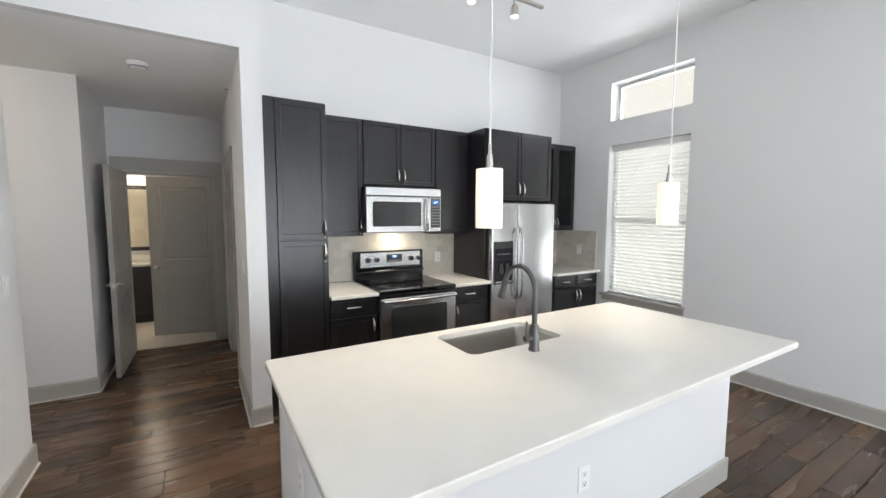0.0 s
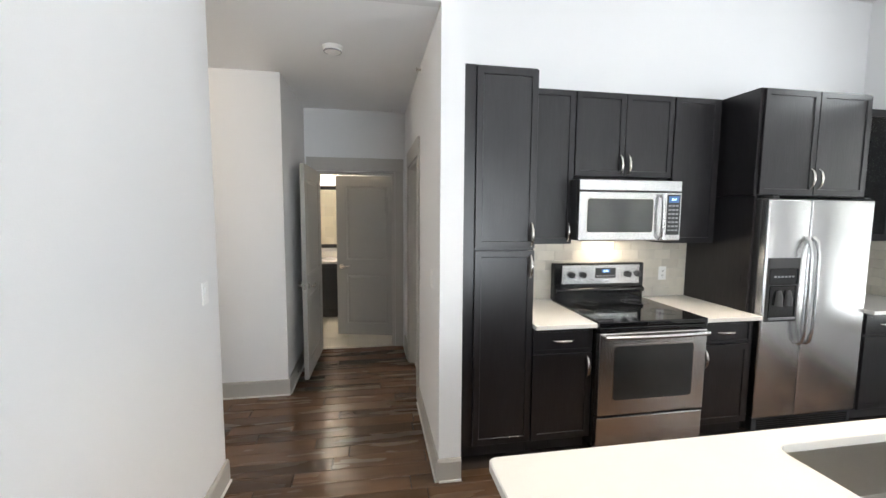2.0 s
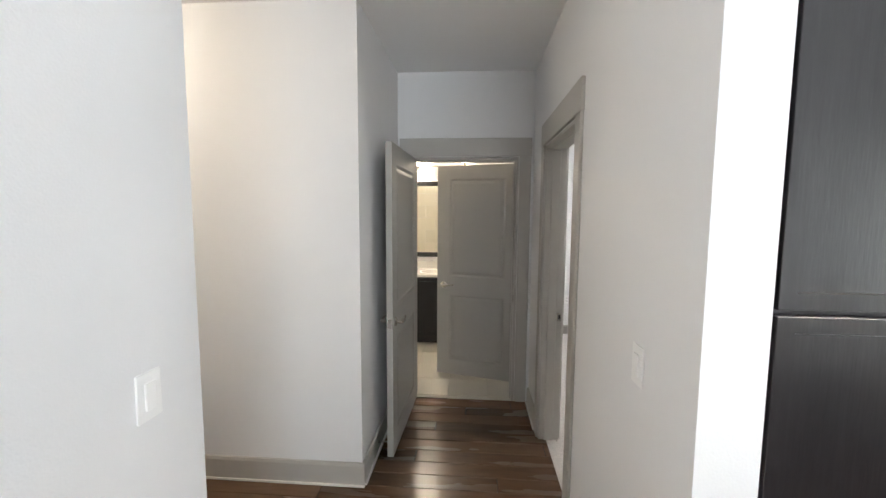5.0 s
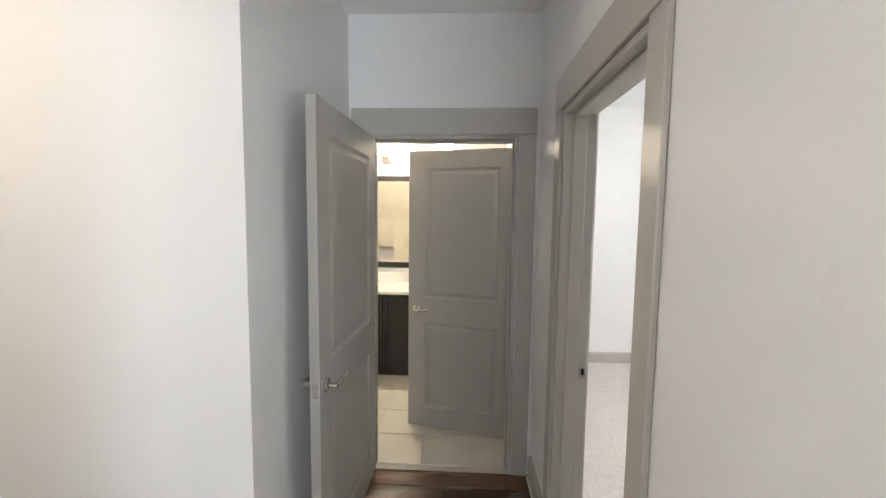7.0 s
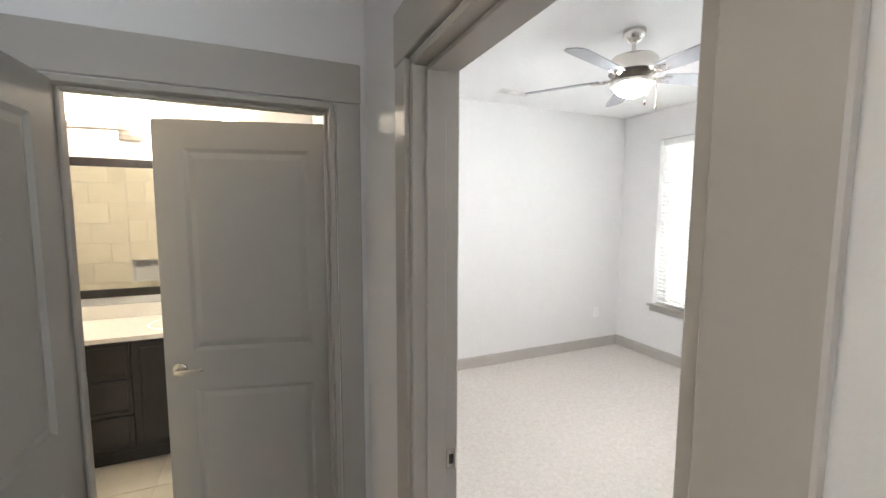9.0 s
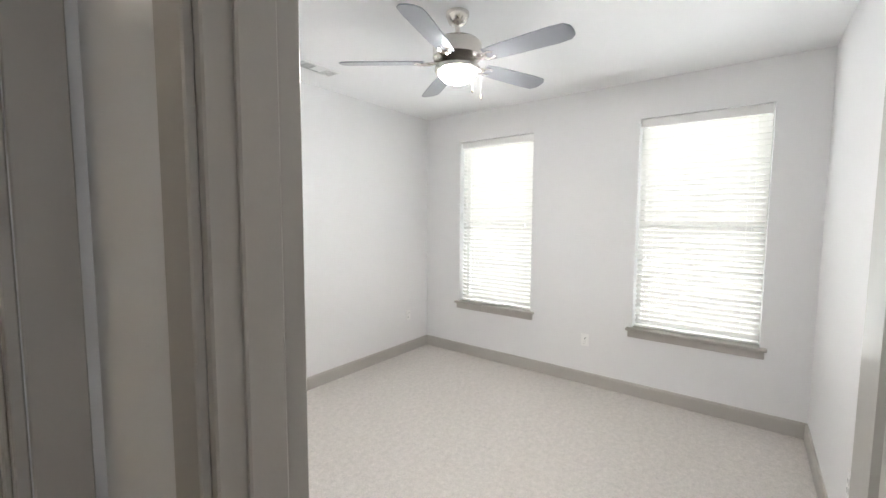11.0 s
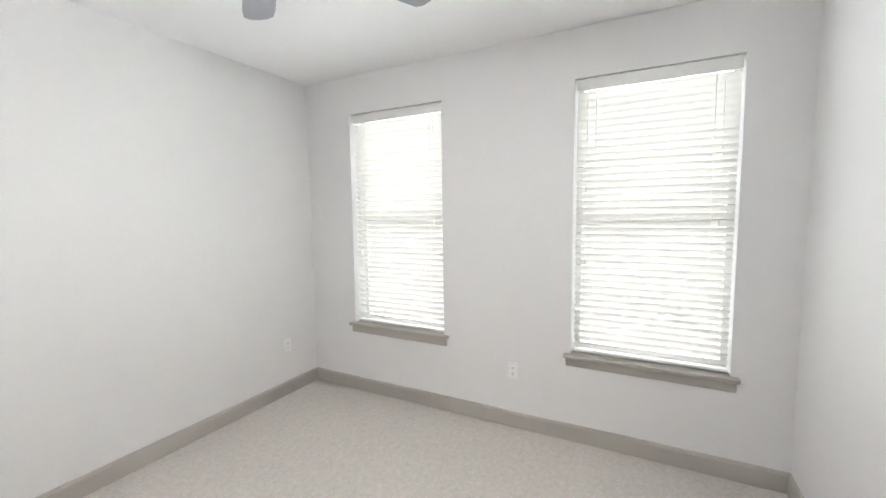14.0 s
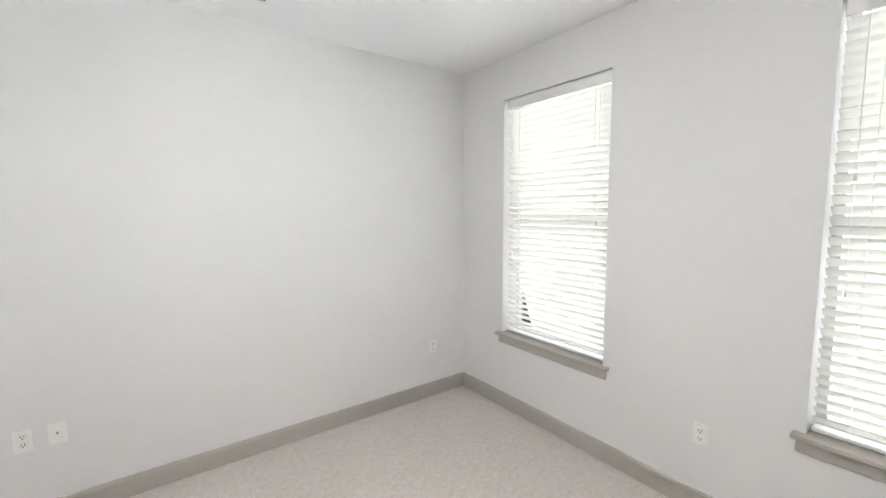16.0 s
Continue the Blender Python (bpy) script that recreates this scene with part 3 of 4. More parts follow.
base_unit(1.480, 1.900, "dark espresso base cabinet with one drawer and door", ((1.484, 1.896, 1.862),))
base_unit(2.706, 3.158, "dark espresso base cabinet between range and refrigerator", ((2.712, 3.120, 2.750),))
base_unit(4.132, 4.898, "dark espresso base cabinet with two drawers below the window end", ((4.136, 4.530, 4.500), (4.536, 4.892, 4.566)))
for a, b in ((1.480, 1.902), (2.704, 3.158), (4.132, 4.898)):
    c = thing("countertop", ((a + b) / 2, 3.48, 0.87), "cream quartz countertop on dark base cabinets", "countertop")
    part("slab", bbox(a, b, 3.115, BACK, 0.870, 0.900, 0.004, 2), QUARTZ, c)

# ---- range ----
RX0, RX1, RF = 1.906, 2.700, 3.10
rng = thing("range", (2.317, 3.45, 0), "stainless steel electric range with black glass cooktop", "stove")
part("body", bbox(RX0, RX1, RF + 0.045, 3.845, 0.03, 0.868, 0.004, 1), BLACK, rng)
for x in (RX0 + 0.05, RX1 - 0.05):
    for y in (RF + 0.10, 3.78):
        part("foot", tube(bmesh.new(), [(x, y, 0), (x, y, 0.03)], 0.016), DARKPL, rng)
part("drawer", bbox(RX0 + 0.004, RX1 - 0.004, RF - 0.005, RF + 0.044, 0.035, 0.268, 0.006, 2), STEEL, rng, "brushed steel storage drawer")
od = part("oven_door", bbox(RX0 + 0.003, RX1 - 0.003, RF - 0.01, RF + 0.044, 0.282, 0.838, 0.008, 2), STEEL, rng, "brushed steel oven door")


def rounded_plate(x0, x1, z0, z1, y0, y1, r, n=6):
    """A flat plate that faces -y, with rounded corners."""
    bm = bmesh.new()
    loop = []
    for cx, cz, a0 in ((x1 - r, z1 - r, 0), (x0 + r, z1 - r, 90), (x0 + r, z0 + r, 180), (x1 - r, z0 + r, 270)):
        for i in range(n + 1):
            a = radians(a0 + 90 * i / n)
            loop.append((cx + r * math.cos(a), cz + r * math.sin(a)))
    f, b = [bm.verts.new((x, y0, z)) for x, z in loop], [bm.verts.new((x, y1, z)) for x, z in loop]
    bm.faces.new(f), bm.faces.new(b[::-1])
    for i in range(len(loop)):
        j = (i + 1) % len(loop)
        bm.faces.new((f[i], f[j], b[j], b[i]))
    return bm


part("window_surround", rounded_plate(RX0 + 0.098, RX1 - 0.098, 0.378, 0.758, RF - 0.0125, RF - 0.0095, 0.03), NICKEL, od)
part("window", rounded_plate(RX0 + 0.106, RX1 - 0.106, 0.386, 0.750, RF - 0.0145, RF - 0.012, 0.026), OVENG, od, "dark tinted oven glass")
bm = bmesh.new()
hp = [(RX0 + 0.02 + (RX1 - RX0 - 0.04) * i / 14, RF - 0.042 - 0.016 * (1 - (i / 7 - 1) ** 2), 0.818) for i in range(15)]
tube(bm, hp, 0.0145, 12)
for x in (RX0 + 0.04, RX1 - 0.04):
    tube(bm, [(x, RF - 0.006, 0.818), (x, RF - 0.046, 0.818)], 0.012)
part("handle", bm, STEEL, od, "bowed steel towel-bar handle", True)
part("trim_strip", bbox(RX0, RX1, RF - 0.004, RF + 0.045, 0.845, 0.874, 0.006, 2), BLACK, rng)
part("cooktop", bbox(RX0 - 0.003, RX1 + 0.003, RF - 0.006, 3.80, 0.876, 0.912, 0.007, 2), BLACKG, rng, "black ceramic glass cooktop")
for x, y, r in ((2.11, 3.30, 0.11), (2.52, 3.30, 0.085), (2.11, 3.62, 0.08), (2.52, 3.62, 0.10)):
    bm = bmesh.new()
    for rr in (r, r * 0.62):
        lathe(bm, [(rr - 0.0015, 0.9122), (rr - 0.0015, 0.9128), (rr + 0.0015, 0.9128), (rr + 0.0015, 0.9122)], (x, y, 0), 40)
    part("burner_ring", bm, DARKPL, rng)
bg = part("backguard", bbox(RX0, RX1, 3.775, 3.846, 0.90, 1.205, 0.010, 2), BLACK, rng, "black backguard with steel control panel")
part("control_panel", bbox(RX0 + 0.06, RX1 - 0.045, 3.764, 3.776, 1.035, 1.190, 0.004, 2), STEEL, bg, "brushed steel control panel")
part("lower_rail", tube(bmesh.new(), [(RX0 + 0.01, 3.765, 0.985), (RX1 - 0.01, 3.765, 0.985)], 0.022, 14), BLACK, bg, "", True)
for x in (2.045, 2.145, 2.545, 2.640):
    bm = bmesh.new()
    tube(bm, [(x, 3.765, 1.112), (x, 3.750, 1.112), (x, 3.735, 1.112)], [0.027, 0.025, 0.021], 20)
    box(bm, x - 0.004, x + 0.004, 3.728, 3.74, 1.090, 1.134)
    part("knob", bm, DARKPL, bg, "black round control knob", True)
part("clock_display", bbox(2.255, 2.435, 3.760, 3.766, 1.085, 1.165, 0.002, 1), DARKPL, bg, "dark clock display with blue digits")
part("digits_panel", bbox(2.31, 2.38, 3.7575, 3.7605, 1.128, 1.155), DISPLAY, bg)
for k in range(6):
    part("button", bbox(2.265 + 0.028 * k, 2.283 + 0.028 * k, 3.7575, 3.7605, 1.096, 1.106), GREYPL, bg)
part("logo_bar", bbox(2.315, 2.375, 3.762, 3.7645, 1.052, 1.062), GREYPL, bg)


def words(name, text, size, m, mat, parent):
    """Flat lettering with a little depth, at the pose m (text runs along its x, faces its z)."""
    cu = bpy.data.curves.new(name, "FONT")
    cu.body, cu.size, cu.extrude, cu.align_x, cu.align_y = text, size, 0.0004, "CENTER", "CENTER"
    tmp = bpy.data.objects.new(name, cu)
    scene.collection.objects.link(tmp)
    me = bpy.data.meshes.new_from_object(tmp.evaluated_get(bpy.context.evaluated_depsgraph_get()))
    bpy.data.objects.remove(tmp)
    me.transform(m)
    me.transform(Matrix.Translation(-OFF.get(parent, Vector())))
    me.materials.clear()
    me.materials.append(mat)
    ob = new(name, me)
    ob.parent = parent
    return ob


words("clock_digits", "3:40", 0.024, pose(2.345, 3.7565, 1.1415, 90, 0, 0), DIGIT, bg)

# ---- microwave ----
MX0, MX1, MF = 1.908, 2.725, 3.43
mw = thing("microwave", (2.36, 3.70, 1.41), "stainless over-the-range microwave under dark cabinets", "microwave")
part("body", bbox(MX0, MX1, MF + 0.03, BACK, 1.415, 1.852, 0.003, 1), DARKPL, mw)
part("top_vent", bbox(MX0, MX1, MF - 0.004, MF + 0.029, 1.770, 1.850, 0.006, 2), STEEL, mw, "brushed steel vent band")
md = part("door", bbox(MX0, 2.580, MF - 0.006, MF + 0.029, 1.412, 1.764, 0.008, 2), STEEL, mw, "brushed steel door with dark window")
part("window_surround", rounded_plate(MX0 + 0.058, 2.495, 1.468, 1.720, MF - 0.0085, MF - 0.0055, 0.02), NICKEL, md)
part("window", rounded_plate(MX0 + 0.064, 2.489, 1.474, 1.714, MF - 0.0105, MF - 0.008, 0.018), OVENG, md, "dark reflective window")
bm = bmesh.new()
tube(bm, [(2.547, MF - 0.006, 1.735), (2.545, MF - 0.035, 1.750), (2.543, MF - 0.047, 1.66), (2.543, MF - 0.049, 1.59), (2.543, MF - 0.047, 1.52), (2.545, MF - 0.035, 1.445), (2.547, MF - 0.006, 1.428)], 0.013, 12)
part("handle", bm, STEEL, md, "vertical bowed steel handle", True)
part("control_panel", bbox(2.583, MX1, MF - 0.006, MF + 0.029, 1.412, 1.764, 0.006, 2), STEEL, mw)
part("keypad", bbox(2.603, 2.711, MF - 0.008, MF - 0.005, 1.455, 1.750, 0.001, 1), DARKPL, mw, "dark keypad")
part("display", bbox(2.615, 2.699, MF - 0.0095, MF - 0.0075, 1.690, 1.737), DISPLAY, mw)
words("display_digits", "3:47", 0.024, pose(2.657, MF - 0.0105, 1.7135, 90, 0, 0), DIGIT, mw)
for i in range(3):
    for j in range(7):
        part("key", bbox(2.615 + 0.030 * i, 2.637 + 0.030 * i, MF - 0.0092, MF - 0.0078, 1.482 + 0.030 * j, 1.494 + 0.030 * j), GREYPL, mw)
part("logo_bar", bbox(2.28, 2.35, MF - 0.006, MF - 0.003, 1.806, 1.816), NICKEL, mw)
part("light_lens", bbox(2.25, 2.45, 3.67, 3.74, 1.408, 1.414), LENSG, mw, "lit lamp lens")

# ---- refrigerator ----
FX0, FX1, FF = 3.188, 4.100, 3.155
fr = thing("refrigerator", (3.65, 3.5, 0), "stainless side-by-side refrigerator with black dispenser", "refrigerator")
part("body", bbox(FX0 + 0.004, FX1 - 0.004, FF + 0.07, 3.84, 0.04, 1.722, 0.006, 1), DARKPL, fr)
for x in (FX0 + 0.05, FX1 - 0.05):
    for y in (FF + 0.12, 3.78):
        part("foot", tube(bmesh.new(), [(x, y, 0), (x, y, 0.045)], 0.02), DARKPL, fr)
SEAM = 3.545
part("freezer_door", bbox(FX0, SEAM - 0.003, FF, FF + 0.066, 0.125, 1.715, 0.012, 3), STEEL, fr, "brushed steel freezer door", True)
part("fridge_door", bbox(SEAM + 0.003, FX1, FF, FF + 0.066, 0.125, 1.715, 0.012, 3), STEEL, fr, "brushed steel fridge door", True)
kick = part("kick_grille", bbox(FX0 + 0.01, FX1 - 0.01, FF + 0.02, FF + 0.069, 0.02, 0.115, 0.003, 1), DARKPL, fr, "black slotted kick grille")
for k in range(5):
    part("slat", bbox(FX0 + 0.05, FX1 - 0.05, FF + 0.013, FF + 0.019, 0.032 + 0.016 * k, 0.039 + 0.016 * k), BLACK, kick)
for x in (FX0 + 0.06, FX1 - 0.06):
    part("hinge_cover", bbox(x - 0.03, x + 0.03, FF + 0.01, FF + 0.10, 1.723, 1.738, 0.004, 1), DARKPL, fr)
disp = part("dispenser", bbox(3.210, 3.480, FF - 0.006, FF + 0.001, 0.845, 1.305, 0.003, 1), DARKPL, fr, "black ice and water dispenser")
part("dispenser_panel", bbox(3.225, 3.465, FF - 0.010, FF - 0.007, 1.115, 1.230, 0.002, 1), BLACKG, disp)
for k in range(6):
    part("button", bbox(3.260 + 0.03 * k, 3.277 + 0.03 * k, FF - 0.0125, FF - 0.0105, 1.165, 1.178), GREYPL, disp)
part("cavity", bbox(3.233, 3.457, FF - 0.009, FF - 0.006, 0.875, 1.105, 0.004, 1), BLACK, disp)
for x in (3.305, 3.385):
    part("paddle", tube(bmesh.new(), [(x, FF - 0.012, 1.07), (x, FF - 0.020, 1.02), (x, FF - 0.014, 0.965)], [0.016, 0.022, 0.028], 14), DARKPL, disp, "", True)
part("drip_tray", bbox(3.237, 3.453, FF - 0.022, FF - 0.007, 0.862, 0.878, 0.003, 1), GREYPL, disp)
for x in (SEAM - 0.032, SEAM + 0.032):
    bm = bmesh.new()
    tube(bm, [(x, FF, 1.445), (x, FF - 0.030, 1.42), (x, FF - 0.048, 1.33), (x, FF - 0.052, 1.06), (x, FF - 0.048, 0.79), (x, FF - 0.030, 0.70), (x, FF, 0.675)], [0.016, 0.014, 0.012, 0.012, 0.012, 0.014, 0.016], 12)
    part("door_handle", bm, STEEL, fr, "long bowed steel handle", True)

# ---- island ----
IX0, IX1, IY0, IY1 = 0.800, 3.395, 0.650, 1.855
SX0, SX1, SY0, SY1 = 1.695, 2.350, 1.400, 1.772
isl = thing("kitchen_island", (2.03, 1.33, 0), "white painted kitchen island body with greige base trim", "kitchen island")
BX0, BX1, BY0, BY1 = 0.850, 3.220, 0.905, 1.81
bm = bmesh.new()
box(bm, BX0, BX1, BY0, BY0 + 0.10, 0, 0.864), box(bm, BX0, BX0 + 0.10, BY0 + 0.10, BY1 - 0.02, 0, 0.864), box(bm, BX1 - 0.10, BX1, BY0 + 0.10, BY1 - 0.02, 0, 0.864)
part("body", bm, WALL, isl)
part("back_panel", bbox(BX0, BX1, BY1 - 0.02, BY1, 0.10, 0.864), ESPRESSO, isl, "dark espresso cabinet side")
part("base_trim", bbox(BX0 - 0.016, BX1 + 0.016, BY0 - 0.016, BY0 - 0.001, 0, 0.14, 0.004, 1), TRIM, isl, "greige base trim")
part("base_trim", bbox(BX1 + 0.001, BX1 + 0.016, BY0, BY1 - 0.02, 0, 0.14, 0.004, 1), TRIM, isl)
part("base_trim", bbox(BX0 - 0.016, BX0 - 0.001, BY0, BY1 - 0.02, 0, 0.14, 0.004, 1), TRIM, isl)


def slab_with_hole():
    """The worktop: a rounded outline with a rounded cut-out, thickened."""
    def outline(x0, x1, y0, y1, r, n=6):
        out = []
        for cx, cy, a0 in ((x1 - r, y1 - r, 0), (x0 + r, y1 - r, 90), (x0 + r, y0 + r, 180), (x1 - r, y0 + r, 270)):
            out += [(cx + r * math.cos(radians(a0 + 90 * i / n)), cy + r * math.sin(radians(a0 + 90 * i / n))) for i in range(n + 1)]
        return out
    bm = bmesh.new()
    o, h = outline(IX0, IX1, IY0, IY1, 0.02), outline(SX0, SX1, SY0, SY1, 0.055)
    n = len(o)
    rings = []
    for z, d in ((0.865, 0), (0.891, 0), (0.895, 0.004)):
        oo = outline(IX0 + d, IX1 - d, IY0 + d, IY1 - d, 0.02)
        hh = outline(SX0 - d / 2, SX1 + d / 2, SY0 - d / 2, SY1 + d / 2, 0.055)
        rings.append(([bm.verts.new((x, y, z)) for x, y in oo], [bm.verts.new((x, y, z)) for x, y in hh]))
    for k in range(2):
        for q in (0, 1):
            a, b = rings[k][q], rings[k + 1][q]
            for i in range(n):
                bm.faces.new((a[i], a[(i + 1) % n], b[(i + 1) % n], b[i]))
    for k in (0, 2):
        a, b = rings[k]
        for i in range(n):
            bm.faces.new((a[i], a[(i + 1) % n], b[(i + 1) % n], b[i]))
    return bm


top = thing("island_worktop", (2.1, 1.22, 0.865), "cream quartz island worktop with a sink cut-out", "countertop")
part("slab", slab_with_hole(), QUARTZ, top)
sink = thing("sink", (2.02, 1.586, 0.68), "undermount brushed stainless sink bowl", "sink")


def basin():
    bm = bmesh.new()

    def ring(d, z, r):
        v = []
        x0, x1, y0, y1 = SX0 + d, SX1 - d, SY0 + d, SY1 - d
        for cx, cy, a0 in ((x1 - r, y1 - r, 0), (x0 + r, y1 - r, 90), (x0 + r, y0 + r, 180), (x1 - r, y0 + r, 270)):
            v += [bm.verts.new((cx + r * math.cos(radians(a0 + 15 * i)), cy + r * math.sin(radians(a0 + 15 * i)), z)) for i in range(7)]
        return v
    rings = [ring(-0.02, 0.8645, 0.06), ring(-0.006, 0.864, 0.058), ring(-0.004, 0.855, 0.058), ring(0.004, 0.72, 0.056), ring(0.014, 0.694, 0.05), ring(0.04, 0.684, 0.04), ring(0.15, 0.680, 0.02)]
    for a, b in zip(rings, rings[1:]):
        for i in range(len(a)):
            j = (i + 1) % len(a)
            bm.faces.new((a[i], a[j], b[j], b[i]))
    bm.faces.new(rings[-1])
    return bm


part("bowl", basin(), SINKST, sink, "", True)
part("drain", lathe(bmesh.new(), [(0.0, 0.6805), (0.03, 0.681), (0.040, 0.685), (0.045, 0.6815)], (2.02, 1.586, 0)), NICKEL, sink, "round steel drain", True)
fau = thing("faucet", (2.02, 1.305, 0.895), "dark bronze gooseneck pull-down kitchen faucet", "faucet")
part("base", lathe(bmesh.new(), [(0.0, 0.895), (0.029, 0.895), (0.029, 0.905), (0.025, 0.915), (0.0235, 1.02), (0.0165, 1.035), (0.0, 1.036)], (2.02, 1.305, 0)), GUN, fau, "", True)
pts = [(2.02, 1.305, 1.02), (2.02, 1.305, 1.12), (2.02, 1.305, 1.20)]
for i in range(1, 13):
    a = radians(180 - 160 * i / 12)
    pts.append((2.02 - 0.010 * i / 12, 1.305 + 0.112 + 0.112 * math.cos(a), 1.20 + 0.112 * math.sin(a) * 1.1))
part("spout", tube(bmesh.new(), pts, 0.0135, 16), GUN, fau, "arched dark bronze spout", True)
e = Vector(pts[-1])
part("spray_head", tube(bmesh.new(), [e, e + Vector((0, 0.008, -0.02)), e + Vector((-0.001, 0.022, -0.06)), e + Vector((-0.002, 0.038, -0.105)), e + Vector((-0.002, 0.040, -0.111))], [0.015, 0.017, 0.017, 0.025, 0.022], 18), GUN, fau, "flared spray head", True)
bm = bmesh.new()
tube(bm, [(2.02, 1.305, 0.965), (1.955, 1.305, 0.965)], [0.017, 0.015], 14)
tube(bm, [(1.966, 1.305, 0.965), (1.964, 1.303, 1.01), (1.962, 1.301, 1.055)], [0.007, 0.006, 0.005], 10)
part("side_lever", bm, GUN, fau, "", True)


# ---- outlets and switches ----
def outlet(at, degrees, kind="outlet", z=0.38):
    t = thing("wall_" + kind, (0, 0, 0), {"outlet": "white duplex wall outlet", "switch": "white rocker light switch", "jack": "white cable jack plate"}[kind] + " plate", kind if kind != "jack" else "outlet", "wall plates", local=True,
              m=pose(at[0], at[1], z, 0, 0, degrees))
    part("plate", bbox(-0.036, 0.036, -0.006, 0, -0.058, 0.058, 0.002, 2), PLASTIC, t)
    if kind == "outlet":
        for dz in (-0.021, 0.021):
            f = part("socket", bbox(-0.017, 0.017, -0.009, -0.005, dz - 0.0165, dz + 0.0165, 0.003, 2), PLASTIC, t)
            for dx in (-0.0065, 0.0065):
                part("slot", bbox(dx - 0.0013, dx + 0.0013, -0.0096, -0.0088, dz - 0.002, dz + 0.008), BLACK, f)
            part("slot", bbox(-0.0025, 0.0025, -0.0096, -0.0088, dz - 0.011, dz - 0.006), BLACK, f)
    elif kind == "switch":
        part("rocker", bbox(-0.016, 0.016, -0.011, -0.005, -0.033, 0.033, 0.002, 2), PLASTIC, t)
    else:
        part("connector", tube(bmesh.new(), [(0, -0.005, 0.002), (0, -0.014, 0.002)], 0.006), NICKEL, t)
    return t


outlet((1.94, BY0, 0), 0, "outlet", 0.46)
outlet((BX0, 1.30, 0), -90, "outlet", 0.60)
outlet((2.93, 3.848, 0), 0, "outlet", 1.10)
outlet((4.888, 3.45, 0), -90, "outlet", 1.13)
outlet((-0.395, 3.03, 0), 90, "switch", 1.18)
outlet((-0.395, 1.95, 0), 90, "outlet", 0.40)
outlet((0.85, 3.337, 0), -90, "switch", 1.18)
outlet((4.43, 5.60, 0), -90, "outlet", 0.43)
outlet((4.083, 7.55, 0), 0, "outlet", 0.44)
outlet((1.607, 7.55, 0), 0, "outlet", 0.47)
outlet((1.734, 7.55, 0), 0, "jack", 0.47)
outlet((3.00, 4.0, 0), 180, "outlet", 0.44)


# ---- lamps ----
def pendant(x, y):
    lo, hi = 1.54, 1.786
    t = thing("pendant_lamp", (x, y, lo), "white glass cylinder pendant lamp on a thin cord", "pendant lamp", "pendants over the island")
    part("shade", lathe(bmesh.new(), [(0.0515, lo), (0.055, lo), (0.0565, (lo + hi) / 2), (0.055, hi - 0.003), (0.014, hi), (0.014, hi - 0.005), (0.0505, hi - 0.008), (0.0525, (lo + hi) / 2), (0.0515, lo)], (x, y, 0)), SHADE, t, "lit white glass shade", True)
    part("socket", lathe(bmesh.new(), [(0.0, hi - 0.006), (0.016, hi - 0.006), (0.016, hi + 0.004), (0.013, hi + 0.055), (0.0, hi + 0.055)], (x, y, 0)), NICKEL, t, "", True)
    part("stem", tube(bmesh.new(), [(x, y, hi + 0.05), (x, y, hi + 0.10)], 0.008, 10), NICKEL, t)
    part("cord", tube(bmesh.new(), [(x, y, hi + 0.095), (x + 0.005, y, 2.02), (x - 0.004, y, 2.15), (x + 0.003, y, 2.3), (x - 0.002, y, 2.6), (x, y, 3.0), (x, y, TOP - 0.02)], 0.0042, 8), PLASTIC, t, "thin pale cord")
    part("canopy", lathe(bmesh.new(), [(0.0, TOP - 0.03), (0.05, TOP - 0.028), (0.06, TOP - 0.012), (0.06, TOP), (0.0, TOP)], (x, y, 0)), NICKEL, t, "", True)


pendant(1.598, 1.153)
pendant(2.91, 1.153)
track = thing("track_light", (2.75, 2.66, TOP), "ceiling track with small nickel spotlights", "track light")
part("rail", bbox(1.9, 3.35, 2.64, 2.68, TOP - 0.022, TOP, 0.003, 1), NICKEL, track)
for x in (2.55, 3.01):
    part("stem", tube(bmesh.new(), [(x, 2.66, TOP - 0.02), (x, 2.66, TOP - 0.09)], 0.008), NICKEL, track)
    h = part("spot_head", lathe(bmesh.new(), [(0.036, 0), (0.038, 0.004), (0.034, 0.075), (0.022, 0.10), (0.0, 0.104)], (x, 2.655, 3.325)), NICKEL, track, "small nickel spotlight head", True)
    part("lens", lathe(bmesh.new(), [(0.0, 0.006), (0.033, 0.007), (0.034, 0.012), (0.0, 0.012)], (x, 2.655, 3.325)), LENSG, h, "lit lens", True)
sm = thing("smoke_detector", (0.21, 3.77, LOW), "round white smoke detector on the hall ceiling", "smoke detector")
part("housing", lathe(bmesh.new(), [(0.0, -0.042), (0.045, -0.042), (0.058, -0.034), (0.062, -0.014), (0.070, -0.010), (0.070, 0), (0.0, 0)], (0.21, 3.77, LOW)), PLASTIC, sm, "", True)
part("vent_ring", lathe(bmesh.new(), [(0.056, -0.038), (0.0615, -0.036), (0.0625, -0.030), (0.058, -0.028)], (0.21, 3.77, LOW)), GREYPL, sm, "", True)
spr = thing("sprinkler", (0.85, 3.90, 2.675), "small white sidewall fire sprinkler", "sprinkler")
part("escutcheon", tube(bmesh.new(), [(0.85, 3.90, 2.675), (0.845, 3.90, 2.675), (0.84, 3.90, 2.675)], [0.03, 0.03, 0.02], 18), PLASTIC, spr)
part("head", tube(bmesh.new(), [(0.84, 3.90, 2.675), (0.815, 3.90, 2.675), (0.812, 3.90, 2.675), (0.805, 3.90, 2.675)], [0.007, 0.007, 0.014, 0.014], 10), NICKEL, spr)
